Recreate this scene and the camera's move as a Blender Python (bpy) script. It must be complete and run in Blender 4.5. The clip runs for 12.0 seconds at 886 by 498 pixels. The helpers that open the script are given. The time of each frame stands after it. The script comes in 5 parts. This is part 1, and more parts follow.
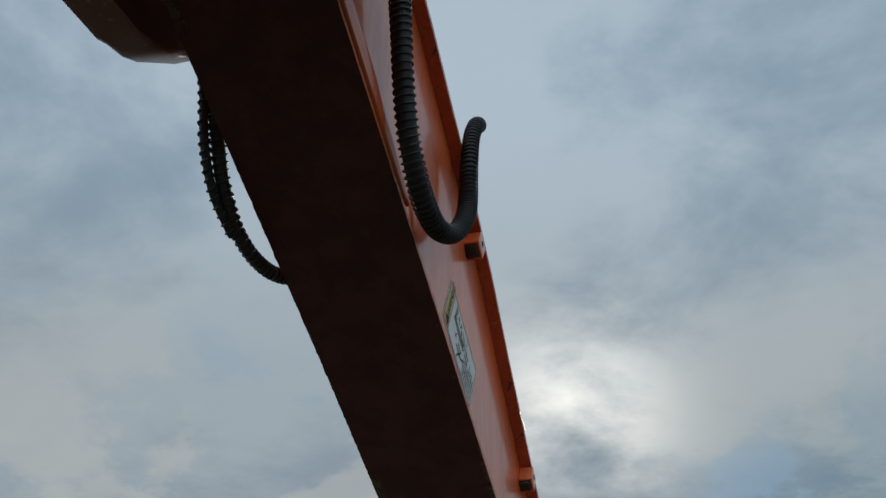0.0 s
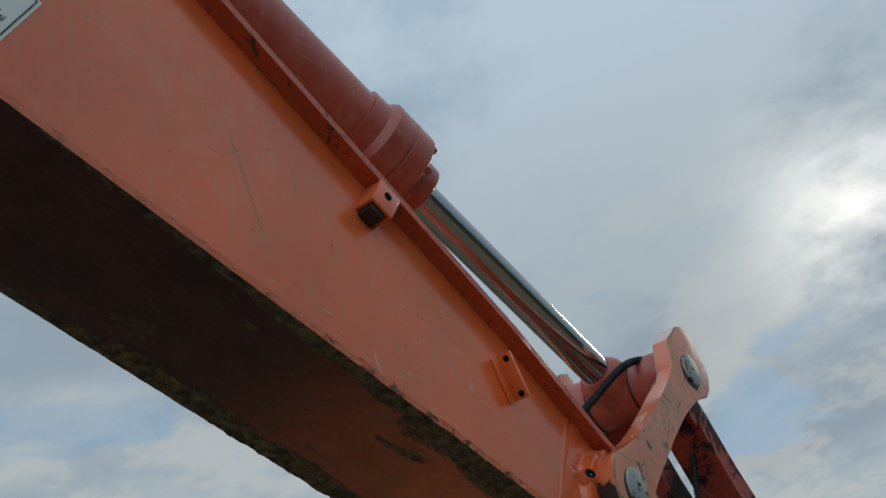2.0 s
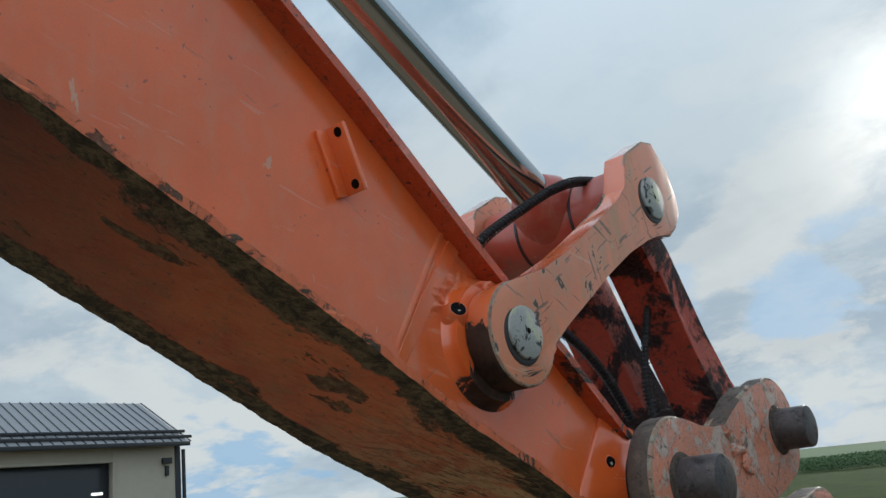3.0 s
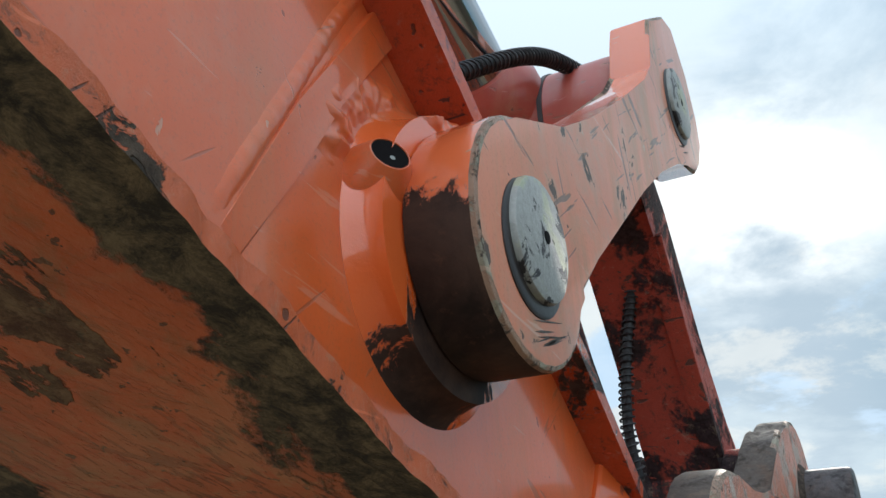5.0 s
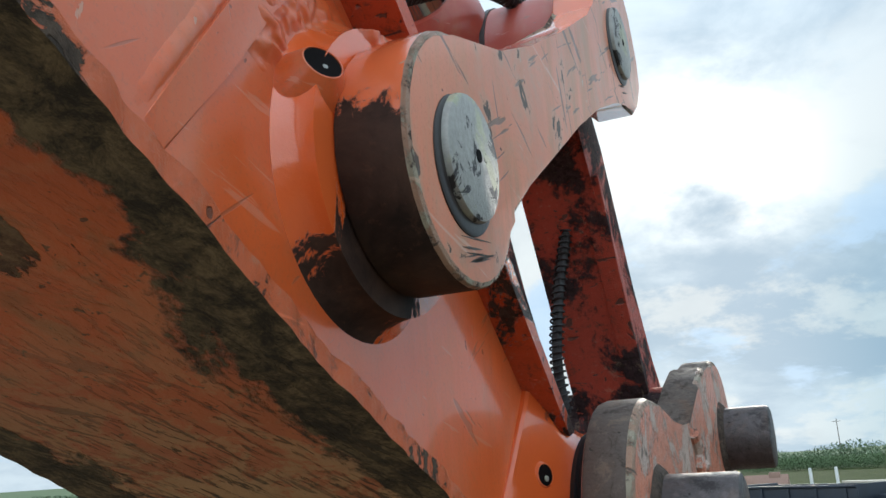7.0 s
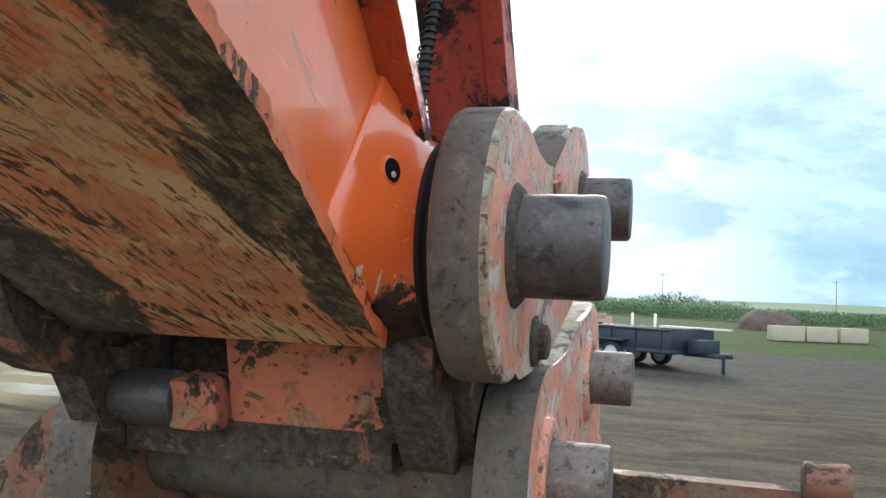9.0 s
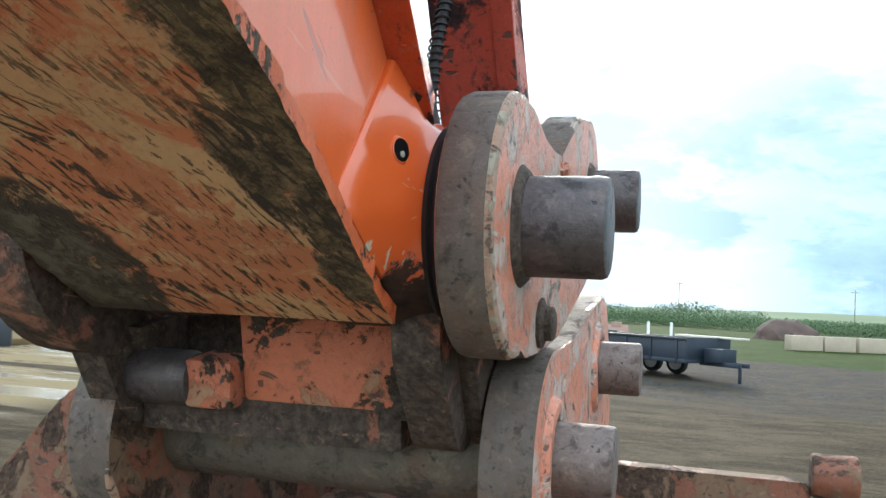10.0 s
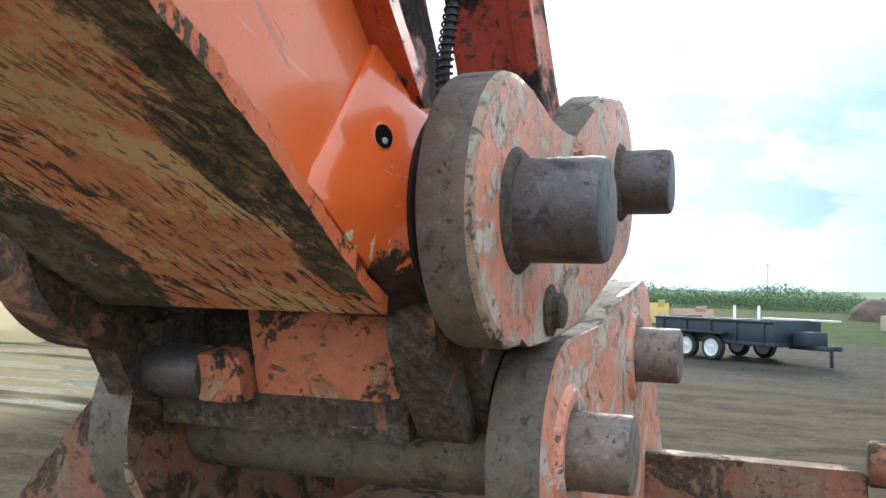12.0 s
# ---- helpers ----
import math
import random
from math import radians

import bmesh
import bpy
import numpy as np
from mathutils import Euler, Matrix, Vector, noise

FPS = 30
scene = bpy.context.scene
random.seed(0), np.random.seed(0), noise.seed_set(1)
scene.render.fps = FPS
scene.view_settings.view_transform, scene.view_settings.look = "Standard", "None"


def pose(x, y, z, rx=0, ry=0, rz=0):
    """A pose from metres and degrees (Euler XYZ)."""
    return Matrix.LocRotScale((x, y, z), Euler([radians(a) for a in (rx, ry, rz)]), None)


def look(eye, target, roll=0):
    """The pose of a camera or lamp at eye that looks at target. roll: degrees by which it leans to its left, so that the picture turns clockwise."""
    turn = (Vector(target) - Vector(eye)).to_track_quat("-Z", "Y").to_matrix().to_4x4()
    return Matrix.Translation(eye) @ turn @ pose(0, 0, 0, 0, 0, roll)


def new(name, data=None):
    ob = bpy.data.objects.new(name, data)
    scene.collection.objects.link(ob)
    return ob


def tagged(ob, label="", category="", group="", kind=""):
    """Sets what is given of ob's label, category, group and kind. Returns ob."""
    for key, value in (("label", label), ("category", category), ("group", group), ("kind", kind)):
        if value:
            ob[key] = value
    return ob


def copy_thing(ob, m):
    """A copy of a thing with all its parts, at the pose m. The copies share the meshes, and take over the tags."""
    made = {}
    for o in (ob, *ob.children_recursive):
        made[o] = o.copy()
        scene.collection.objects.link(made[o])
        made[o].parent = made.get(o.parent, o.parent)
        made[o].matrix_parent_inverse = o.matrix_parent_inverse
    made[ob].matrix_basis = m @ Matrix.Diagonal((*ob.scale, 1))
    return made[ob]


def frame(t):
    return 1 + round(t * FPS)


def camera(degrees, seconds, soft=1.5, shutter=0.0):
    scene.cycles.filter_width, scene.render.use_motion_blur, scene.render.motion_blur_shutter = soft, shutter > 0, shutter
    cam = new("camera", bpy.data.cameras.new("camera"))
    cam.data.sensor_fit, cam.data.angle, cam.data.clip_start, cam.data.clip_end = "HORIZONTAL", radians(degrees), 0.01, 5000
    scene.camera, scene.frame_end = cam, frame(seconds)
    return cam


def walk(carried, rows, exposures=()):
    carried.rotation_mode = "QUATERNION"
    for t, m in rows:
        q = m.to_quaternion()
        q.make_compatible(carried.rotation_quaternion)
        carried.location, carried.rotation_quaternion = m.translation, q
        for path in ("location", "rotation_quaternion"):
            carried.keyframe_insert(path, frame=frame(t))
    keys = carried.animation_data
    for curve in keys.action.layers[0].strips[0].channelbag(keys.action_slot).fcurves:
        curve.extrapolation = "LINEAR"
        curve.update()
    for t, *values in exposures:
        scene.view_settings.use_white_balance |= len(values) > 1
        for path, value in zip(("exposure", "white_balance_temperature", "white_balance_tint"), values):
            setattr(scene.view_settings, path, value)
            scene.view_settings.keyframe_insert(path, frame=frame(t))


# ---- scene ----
# An excavator stick with its bucket cylinder, links, quick coupler and bucket over a gravel yard.
# x: across the stick, y: outwards from the machine, z: up, ground at z = 0.
cam = camera(53.96, 12.0)
PATH = [
    (0.0, pose(0.6426, -3.5004, 1.8178, 119.173, -0.345, 15.783)),
    (0.5, pose(0.7497, -3.1372, 1.8659, 123.669, 3.373, 19.470)),
    (0.8, pose(0.8377, -2.8950, 1.8240, 129.451, 6.476, 22.709)),
    (1.0, pose(0.9239, -2.7158, 1.8331, 128.315, 6.233, 25.260)),
    (1.3, pose(0.9695, -2.4649, 1.8048, 123.411, 6.660, 29.014)),
    (1.5, pose(0.9495, -2.2790, 1.8111, 119.333, 8.116, 30.944)),
    (1.8, pose(0.9358, -2.0464, 1.8292, 116.047, 9.856, 35.501)),
    (2.0, pose(0.9521, -1.8917, 1.8106, 115.142, 11.779, 39.943)),
    (2.3, pose(1.0164, -1.6360, 1.8188, 111.686, 10.068, 43.254)),
    (2.5, pose(0.9927, -1.4945, 1.8498, 108.684, 8.345, 42.718)),
    (2.6, pose(0.9509, -1.4027, 1.8373, 107.342, 7.958, 42.745)),
    (2.7, pose(0.9314, -1.3765, 1.8180, 106.358, 7.178, 42.594)),
    (4.3, pose(0.4142, -0.8179, 1.8602, 107.807, 3.903, 35.455)),
    (4.5, pose(0.3829, -0.8038, 1.8697, 108.507, 5.027, 31.427)),
    (5.0, pose(0.3744, -0.7895, 1.8684, 108.110, 3.653, 29.088)),
    (5.5, pose(0.3825, -0.7877, 1.8671, 107.549, 2.883, 28.473)),
    (6.0, pose(0.3882, -0.8047, 1.8809, 105.732, 3.541, 27.727)),
    (6.5, pose(0.3892, -0.8111, 1.8734, 105.376, 3.737, 26.979)),
    (7.0, pose(0.3785, -0.7840, 1.8495, 104.544, 2.961, 25.009)),
    (7.3, pose(0.3700, -0.7249, 1.7975, 99.359, 0.271, 20.148)),
    (7.5, pose(0.3395, -0.6714, 1.7618, 97.094, -0.622, 16.411)),
    (9.5, pose(0.3403, -0.6610, 1.7591, 92.808, -2.922, 15.367)),
    (10.0, pose(0.3514, -0.6768, 1.7373, 93.473, -2.803, 16.053)),
    (10.5, pose(0.3560, -0.6691, 1.7592, 92.955, -2.436, 15.708)),
    (11.0, pose(0.3667, -0.6590, 1.7623, 92.850, -2.647, 16.410)),
    (11.5, pose(0.3698, -0.6573, 1.7595, 93.115, -2.725, 17.014)),
    (12.0, pose(0.4082, -0.6390, 1.7393, 92.585, -1.405, 21.346)),
]
walk(cam, PATH, exposures=[(0.0, -0.30), (0.5, -0.42), (1.0, -0.40), (1.5, -0.36), (2.0, -0.12), (2.5, 0.14), (4.4, 0.74), (7.0, 0.80), (7.6, 0.76), (9.5, 1.60), (12.0, 1.58)])

# ---- world and sun ----
SUN_AZ, SUN_EL = radians(-7), radians(18.5)          # azimuth from +y towards +x
SUN_DIR = Vector((math.sin(SUN_AZ) * math.cos(SUN_EL), math.cos(SUN_AZ) * math.cos(SUN_EL), math.sin(SUN_EL)))


class Nodes:
    """Short writing for node trees."""

    def __init__(self, tree):
        self.tree = tree
        tree.nodes.clear()

    def add(self, kind, **kw):
        n = self.tree.nodes.new(kind)
        for k, v in kw.items():
            if k in n.inputs:
                self.put(n.inputs[k], v)
            else:
                setattr(n, k, v)
        return n

    def put(self, socket, v):
        if isinstance(v, bpy.types.NodeSocket):
            self.tree.links.new(v, socket)
        elif isinstance(v, bpy.types.Node):
            self.tree.links.new(v.outputs[0], socket)
        else:
            socket.default_value = v

    def math(self, op, a, b=0.0, c=0.0):
        n = self.tree.nodes.new("ShaderNodeMath")
        n.operation = op
        for s, v in zip(n.inputs, (a, b, c)):
            self.put(s, v)
        return n.outputs[0]

    def vmath(self, op, a, b=(0, 0, 0)):
        n = self.tree.nodes.new("ShaderNodeVectorMath")
        n.operation = op
        self.put(n.inputs[0], a)
        self.put(n.inputs[1], b)
        return n.outputs["Value"] if op in ("DOT_PRODUCT", "LENGTH") else n.outputs["Vector"]

    def noise(self, vec, scale, detail=4.0, rough=0.55, dist=0.0):
        n = self.tree.nodes.new("ShaderNodeTexNoise")
        self.put(n.inputs["Vector"], vec)
        n.inputs["Scale"].default_value = scale
        n.inputs["Detail"].default_value = detail
        n.inputs["Roughness"].default_value = rough
        n.inputs["Distortion"].default_value = dist
        return n.outputs["Fac"]

    def ramp(self, fac, lo, hi):
        n = self.tree.nodes.new("ShaderNodeMapRange")
        n.interpolation_type = "SMOOTHSTEP"
        self.put(n.inputs["Value"], fac)
        n.inputs["From Min"].default_value = lo
        n.inputs["From Max"].default_value = hi
        return n.outputs["Result"]

    def mix(self, fac, a, b, blend="MIX"):
        n = self.tree.nodes.new("ShaderNodeMix")
        n.data_type, n.blend_type = "RGBA", blend
        self.put(n.inputs[0], fac)
        for s, v in ((n.inputs[6], a), (n.inputs[7], b)):
            self.put(s, (*v, 1.0) if isinstance(v, tuple) and len(v) == 3 else v)
        return n.outputs[2]

    def scaled(self, vec, s):
        return self.vmath("MULTIPLY", vec, s)


def build_world():
    world = bpy.data.worlds.new("overcast_sky")
    world.use_nodes = True
    scene.world = world
    n = Nodes(world.node_tree)
    sky = n.add("ShaderNodeTexSky", sky_type="NISHITA", sun_disc=False, sun_elevation=SUN_EL, sun_rotation=SUN_AZ,
                air_density=1.0, dust_density=1.5, ozone_density=1.0)
    blue = n.scaled(sky.outputs[0], (0.085, 0.085, 0.085))
    d = n.vmath("NORMALIZE", n.add("ShaderNodeTexCoord").outputs["Generated"])
    sep = n.add("ShaderNodeSeparateXYZ", Vector=d)
    up = n.math("ADD", n.math("MAXIMUM", sep.outputs["Z"], 0.0), 0.32)
    flat = n.add("ShaderNodeCombineXYZ", X=n.math("DIVIDE", sep.outputs["X"], up), Y=n.math("DIVIDE", sep.outputs["Y"], up), Z=3.1)
    big = n.noise(flat.outputs[0], 1.15, 7.0, 0.55, 0.25)
    fine = n.noise(flat.outputs[0], 3.4, 8.0, 0.6, 0.3)
    tone = n.math("ADD", n.math("MULTIPLY", big, 0.65), n.math("MULTIPLY", fine, 0.35))
    near = n.math("MAXIMUM", n.vmath("DOT_PRODUCT", d, tuple(SUN_DIR)), 0.0)
    glow = n.math("ADD", n.math("MULTIPLY", n.math("POWER", near, 14.0), 0.02), n.math("MULTIPLY", n.math("POWER", near, 230.0), 0.72))
    height = sep.outputs["Z"]
    dark = n.mix(n.ramp(height, 0.30, 0.66), (0.30, 0.375, 0.44), (0.285, 0.40, 0.505))
    pale = n.mix(n.ramp(height, 0.30, 0.66), (0.395, 0.47, 0.52), (0.50, 0.61, 0.71))
    cloud = n.mix(n.ramp(tone, 0.41, 0.56), dark, pale)
    puff = n.math("MULTIPLY", n.ramp(n.noise(flat.outputs[0], 2.3, 12.0, 0.62, 0.15), 0.47, 0.56), n.ramp(height, 0.56, 0.16))
    cloud = n.mix(n.math("MULTIPLY", puff, 0.5), cloud, (0.57, 0.58, 0.555))
    side = n.math("SUBTRACT", 1.0, n.math("MULTIPLY", n.math("MULTIPLY", n.ramp(sep.outputs["X"], -0.10, 0.14), n.math("MULTIPLY", n.ramp(height, 0.36, 0.12), n.ramp(sep.outputs["Y"], 0.0, 0.4))), 0.32))
    cloud = n.vmath("MULTIPLY", cloud, n.add("ShaderNodeCombineXYZ", X=n.math("POWER", side, 1.7), Y=side, Z=n.math("POWER", side, 0.7)).outputs[0])
    # clouds away from the sun are lit from the front
    front = n.math("ADD", 1.0, n.math("MULTIPLY", n.ramp(sep.outputs["Y"], 0.15, -0.5), 0.95))
    cloud = n.vmath("MULTIPLY", cloud, n.add("ShaderNodeCombineXYZ", X=front, Y=front, Z=front).outputs[0])
    warm = n.mix(n.math("MINIMUM", n.math("MULTIPLY", glow, n.ramp(tone, 0.36, 0.56)), 1.0), cloud, (1.55, 1.52, 1.42))
    gap = n.math("MULTIPLY", n.ramp(n.noise(flat.outputs[0], 1.7, 10.0, 0.58, 0.3), 0.56, 0.62), n.math("MULTIPLY", n.ramp(height, 0.5, 0.1), 0.75))
    col = n.mix(gap, warm, n.mix(0.95, blue, (0.20, 0.37, 0.56)))
    bg = n.add("ShaderNodeBackground", Color=col, Strength=1.0)
    out = n.add("ShaderNodeOutputWorld")
    world.node_tree.links.new(bg.outputs[0], out.inputs["Surface"])
    world.cycles.sampling_method = "MANUAL"
    world.cycles.sample_map_resolution = 512


build_world()
sun = new("sun", bpy.data.lights.new("sun", "SUN"))
sun.data.energy, sun.data.angle, sun.data.color = 1.0, radians(14), (1.0, 0.95, 0.87)
sun.matrix_world = look(SUN_DIR * 50, (0, 0, 0))

# ---- materials ----


def material(name, build):
    m = bpy.data.materials.new(name)
    m.use_nodes = True
    n = Nodes(m.node_tree)
    b = n.add("ShaderNodeBsdfPrincipled")
    pos = n.add("ShaderNodeTexCoord").outputs["Object"]
    build(n, b, pos)
    out = n.add("ShaderNodeOutputMaterial")
    m.node_tree.links.new(b.outputs[0], out.inputs["Surface"])
    return m


def bump(n, b, height, strength=0.3, distance=0.002):
    k = n.add("ShaderNodeBump", Strength=strength, Distance=distance, Height=height)
    n.put(b.inputs["Normal"], k.outputs[0])


def scratches(n, p, angle, across, along, cut, spread=0.02):
    """Thin long marks in the plate, turned by an angle about x."""
    t = n.add("ShaderNodeVectorRotate", Vector=p, Angle=angle, Axis=(1, 0, 0))
    f = n.noise(n.scaled(t.outputs[0], (across * 0.3, along, across)), 1.0, 3.0, 0.6, 0.5)
    return n.ramp(f, cut, cut + spread)


def painted(colour, dust=0.25, wear=0.35, rough=0.24, under=(0.05, 0.045, 0.04), scratch=0.5, at=0.675, coat=0.35, dense=0.0):
    """Sprayed machine paint: orange peel, dents, dust runs, chips to the primer, scratches in three directions."""
    def build(n, b, p):
        big = n.noise(p, 3.0, 5.0, 0.6)
        mid = n.noise(p, 22.0, 6.0, 0.65, 0.4)
        fine = n.noise(p, 160.0, 4.0, 0.6)
        grain = n.noise(p, 420.0, 3.0, 0.7)
        base = n.mix(n.ramp(big, 0.3, 0.7), tuple(c * 0.84 for c in colour), tuple(min(1, c * 1.10) for c in colour))
        run = n.noise(n.scaled(p, (14.0, 26.0, 3.5)), 1.0, 6.0, 0.7, 0.3)
        base = n.mix(n.math("MULTIPLY", n.ramp(run, 0.46, 0.72), dust * 0.9), base, (0.46, 0.24, 0.13))
        base = n.mix(n.math("MULTIPLY", n.ramp(mid, 0.45, 0.8), dust), base, (0.42, 0.27, 0.17))
        base = n.mix(n.math("MULTIPLY", n.ramp(grain, 0.52, 0.68), 0.22), base, (0.30, 0.10, 0.05))
        specks = n.math("MULTIPLY", n.ramp(n.noise(p, 85.0, 2.0, 0.5), 0.735, 0.75), wear)
        chip = n.math("MAXIMUM", n.math("MULTIPLY", n.ramp(mid, at, at + 0.012), wear), specks)
        bare = n.math("MULTIPLY", n.ramp(n.noise(n.scaled(p, (1.0, 2.2, 0.8)), 17.0, 5.0, 0.6, 0.3), 0.70, 0.71), wear * 0.8)
        thin = n.math("MAXIMUM", scratches(n, p, 0.5, 75.0, 6.0, 0.685 - dense), n.math("MAXIMUM", scratches(n, p, -0.55, 90.0, 8.0, 0.69 - dense), scratches(n, p, 1.3, 70.0, 5.0, 0.70 - dense)))
        thin = n.math("MULTIPLY", thin, scratch)
        pale = n.math("MULTIPLY", scratches(n, p, 0.25, 120.0, 9.0, 0.67), scratch * 0.55)
        col = n.mix(bare, base, (0.46, 0.44, 0.33))
        col = n.mix(chip, col, under)
        col = n.mix(pale, col, (0.62, 0.42, 0.32))
        col = n.mix(thin, col, (0.17, 0.10, 0.07))
        n.put(b.inputs["Base Color"], col)
        n.put(b.inputs["Roughness"], n.math("ADD", rough, n.math("ADD", n.math("MULTIPLY", chip, 0.4), n.math("ADD", n.math("MULTIPLY", n.ramp(run, 0.4, 0.7), 0.16), n.math("MULTIPLY", big, 0.12)))))
        b.inputs["Coat Weight"].default_value = coat
        b.inputs["Coat Roughness"].default_value = 0.07
        h = n.math("ADD", n.math("MULTIPLY", fine, 0.22), n.math("MULTIPLY", n.math("ADD", chip, n.math("ADD", bare, thin)), -1.0))
        h = n.math("ADD", h, n.math("MULTIPLY", n.noise(p, 9.0, 3.0, 0.5), 3.0))
        bump(n, b, h, 0.42, 0.001)
    return build


def worn(paint, grime=(0.035, 0.030, 0.024), mud=(0.26, 0.18, 0.09), lo=0.47, hi=0.53, mudlo=0.5, rough=0.6, stretch=(1, 1, 1), scale=9.0, start=None):
    """Paint rubbed and caked: patches of black grease and tan clay over the paint, specks, pits and long gouges."""
    def build(n, b, p):
        q = n.scaled(p, stretch)
        a = n.noise(q, scale, 9.0, 0.66, 0.7)
        c = n.noise(n.vmath("ADD", q, (3.7, 1.2, 8.1)), scale * 1.6, 9.0, 0.70, 0.5)
        fine = n.noise(p, 120.0, 6.0, 0.7)
        grit = n.noise(p, 330.0, 3.0, 0.7)
        col = n.mix(n.noise(p, 5.0), tuple(k * 0.8 for k in paint), paint)
        col = n.mix(n.math("MULTIPLY", n.ramp(fine, 0.5, 0.7), 0.35), col, tuple(k * 0.45 for k in paint))
        m2 = n.math("MULTIPLY", n.ramp(c, mudlo, mudlo + 0.05), 0.85)
        col = n.mix(m2, col, n.mix(fine, tuple(k * 0.55 for k in mud), tuple(k * 1.25 for k in mud)))
        m1 = n.ramp(n.math("ADD", a, n.math("MULTIPLY", n.math("SUBTRACT", fine, 0.5), 0.16)), lo, hi)
        if start is not None:
            along = n.add("ShaderNodeSeparateXYZ", Vector=p).outputs["Y"]
            m1 = n.math("MULTIPLY", m1, n.ramp(along, *start))
        col = n.mix(m1, col, n.mix(n.ramp(fine, 0.3, 0.7), tuple(k * 0.7 for k in grime), tuple(k * 2.4 for k in grime)))
        g = n.math("MAXIMUM", scratches(n, p, 0.6, 80.0, 12.0, 0.665), scratches(n, p, -0.7, 95.0, 14.0, 0.675))
        col = n.mix(n.math("MULTIPLY", g, 0.8), col, (0.05, 0.04, 0.032))
        shine = scratches(n, p, 0.1, 110.0, 10.0, 0.69)
        col = n.mix(n.math("MULTIPLY", shine, 0.5), col, tuple(min(1.0, k * 1.5 + 0.06) for k in paint))
        pit = n.ramp(n.noise(p, 95.0, 2.0, 0.5), 0.68, 0.71)
        col = n.mix(n.math("MULTIPLY", pit, 0.75), col, (0.035, 0.028, 0.022))
        rough_grain = n.noise(p, 62.0, 9.0, 0.82, 0.2)
        col = n.mix(n.math("MULTIPLY", n.ramp(rough_grain, 0.53, 0.63), 0.60), col, (0.060, 0.042, 0.030))
        col = n.mix(n.math("MULTIPLY", n.ramp(rough_grain, 0.44, 0.35), 0.30), col, (0.42, 0.32, 0.22))
        n.put(b.inputs["Base Color"], col)
        n.put(b.inputs["Roughness"], n.math("ADD", n.math("MULTIPLY", n.math("MAXIMUM", m1, m2), 0.3), rough - 0.2))
        n.put(b.inputs["Specular IOR Level"], n.math("SUBTRACT", 0.5, n.math("MULTIPLY", m1, 0.35)))
        h = n.math("ADD", n.math("MULTIPLY", m2, 0.6), n.math("ADD", n.math("MULTIPLY", m1, 0.5), n.math("ADD", n.math("MULTIPLY", fine, 0.4), n.math("MULTIPLY", n.math("ADD", g, pit), -0.8))))
        bump(n, b, n.math("ADD", h, n.math("ADD", n.math("MULTIPLY", grit, 0.25), n.math("MULTIPLY", rough_grain, -1.0))), 0.9, 0.002)
    return build


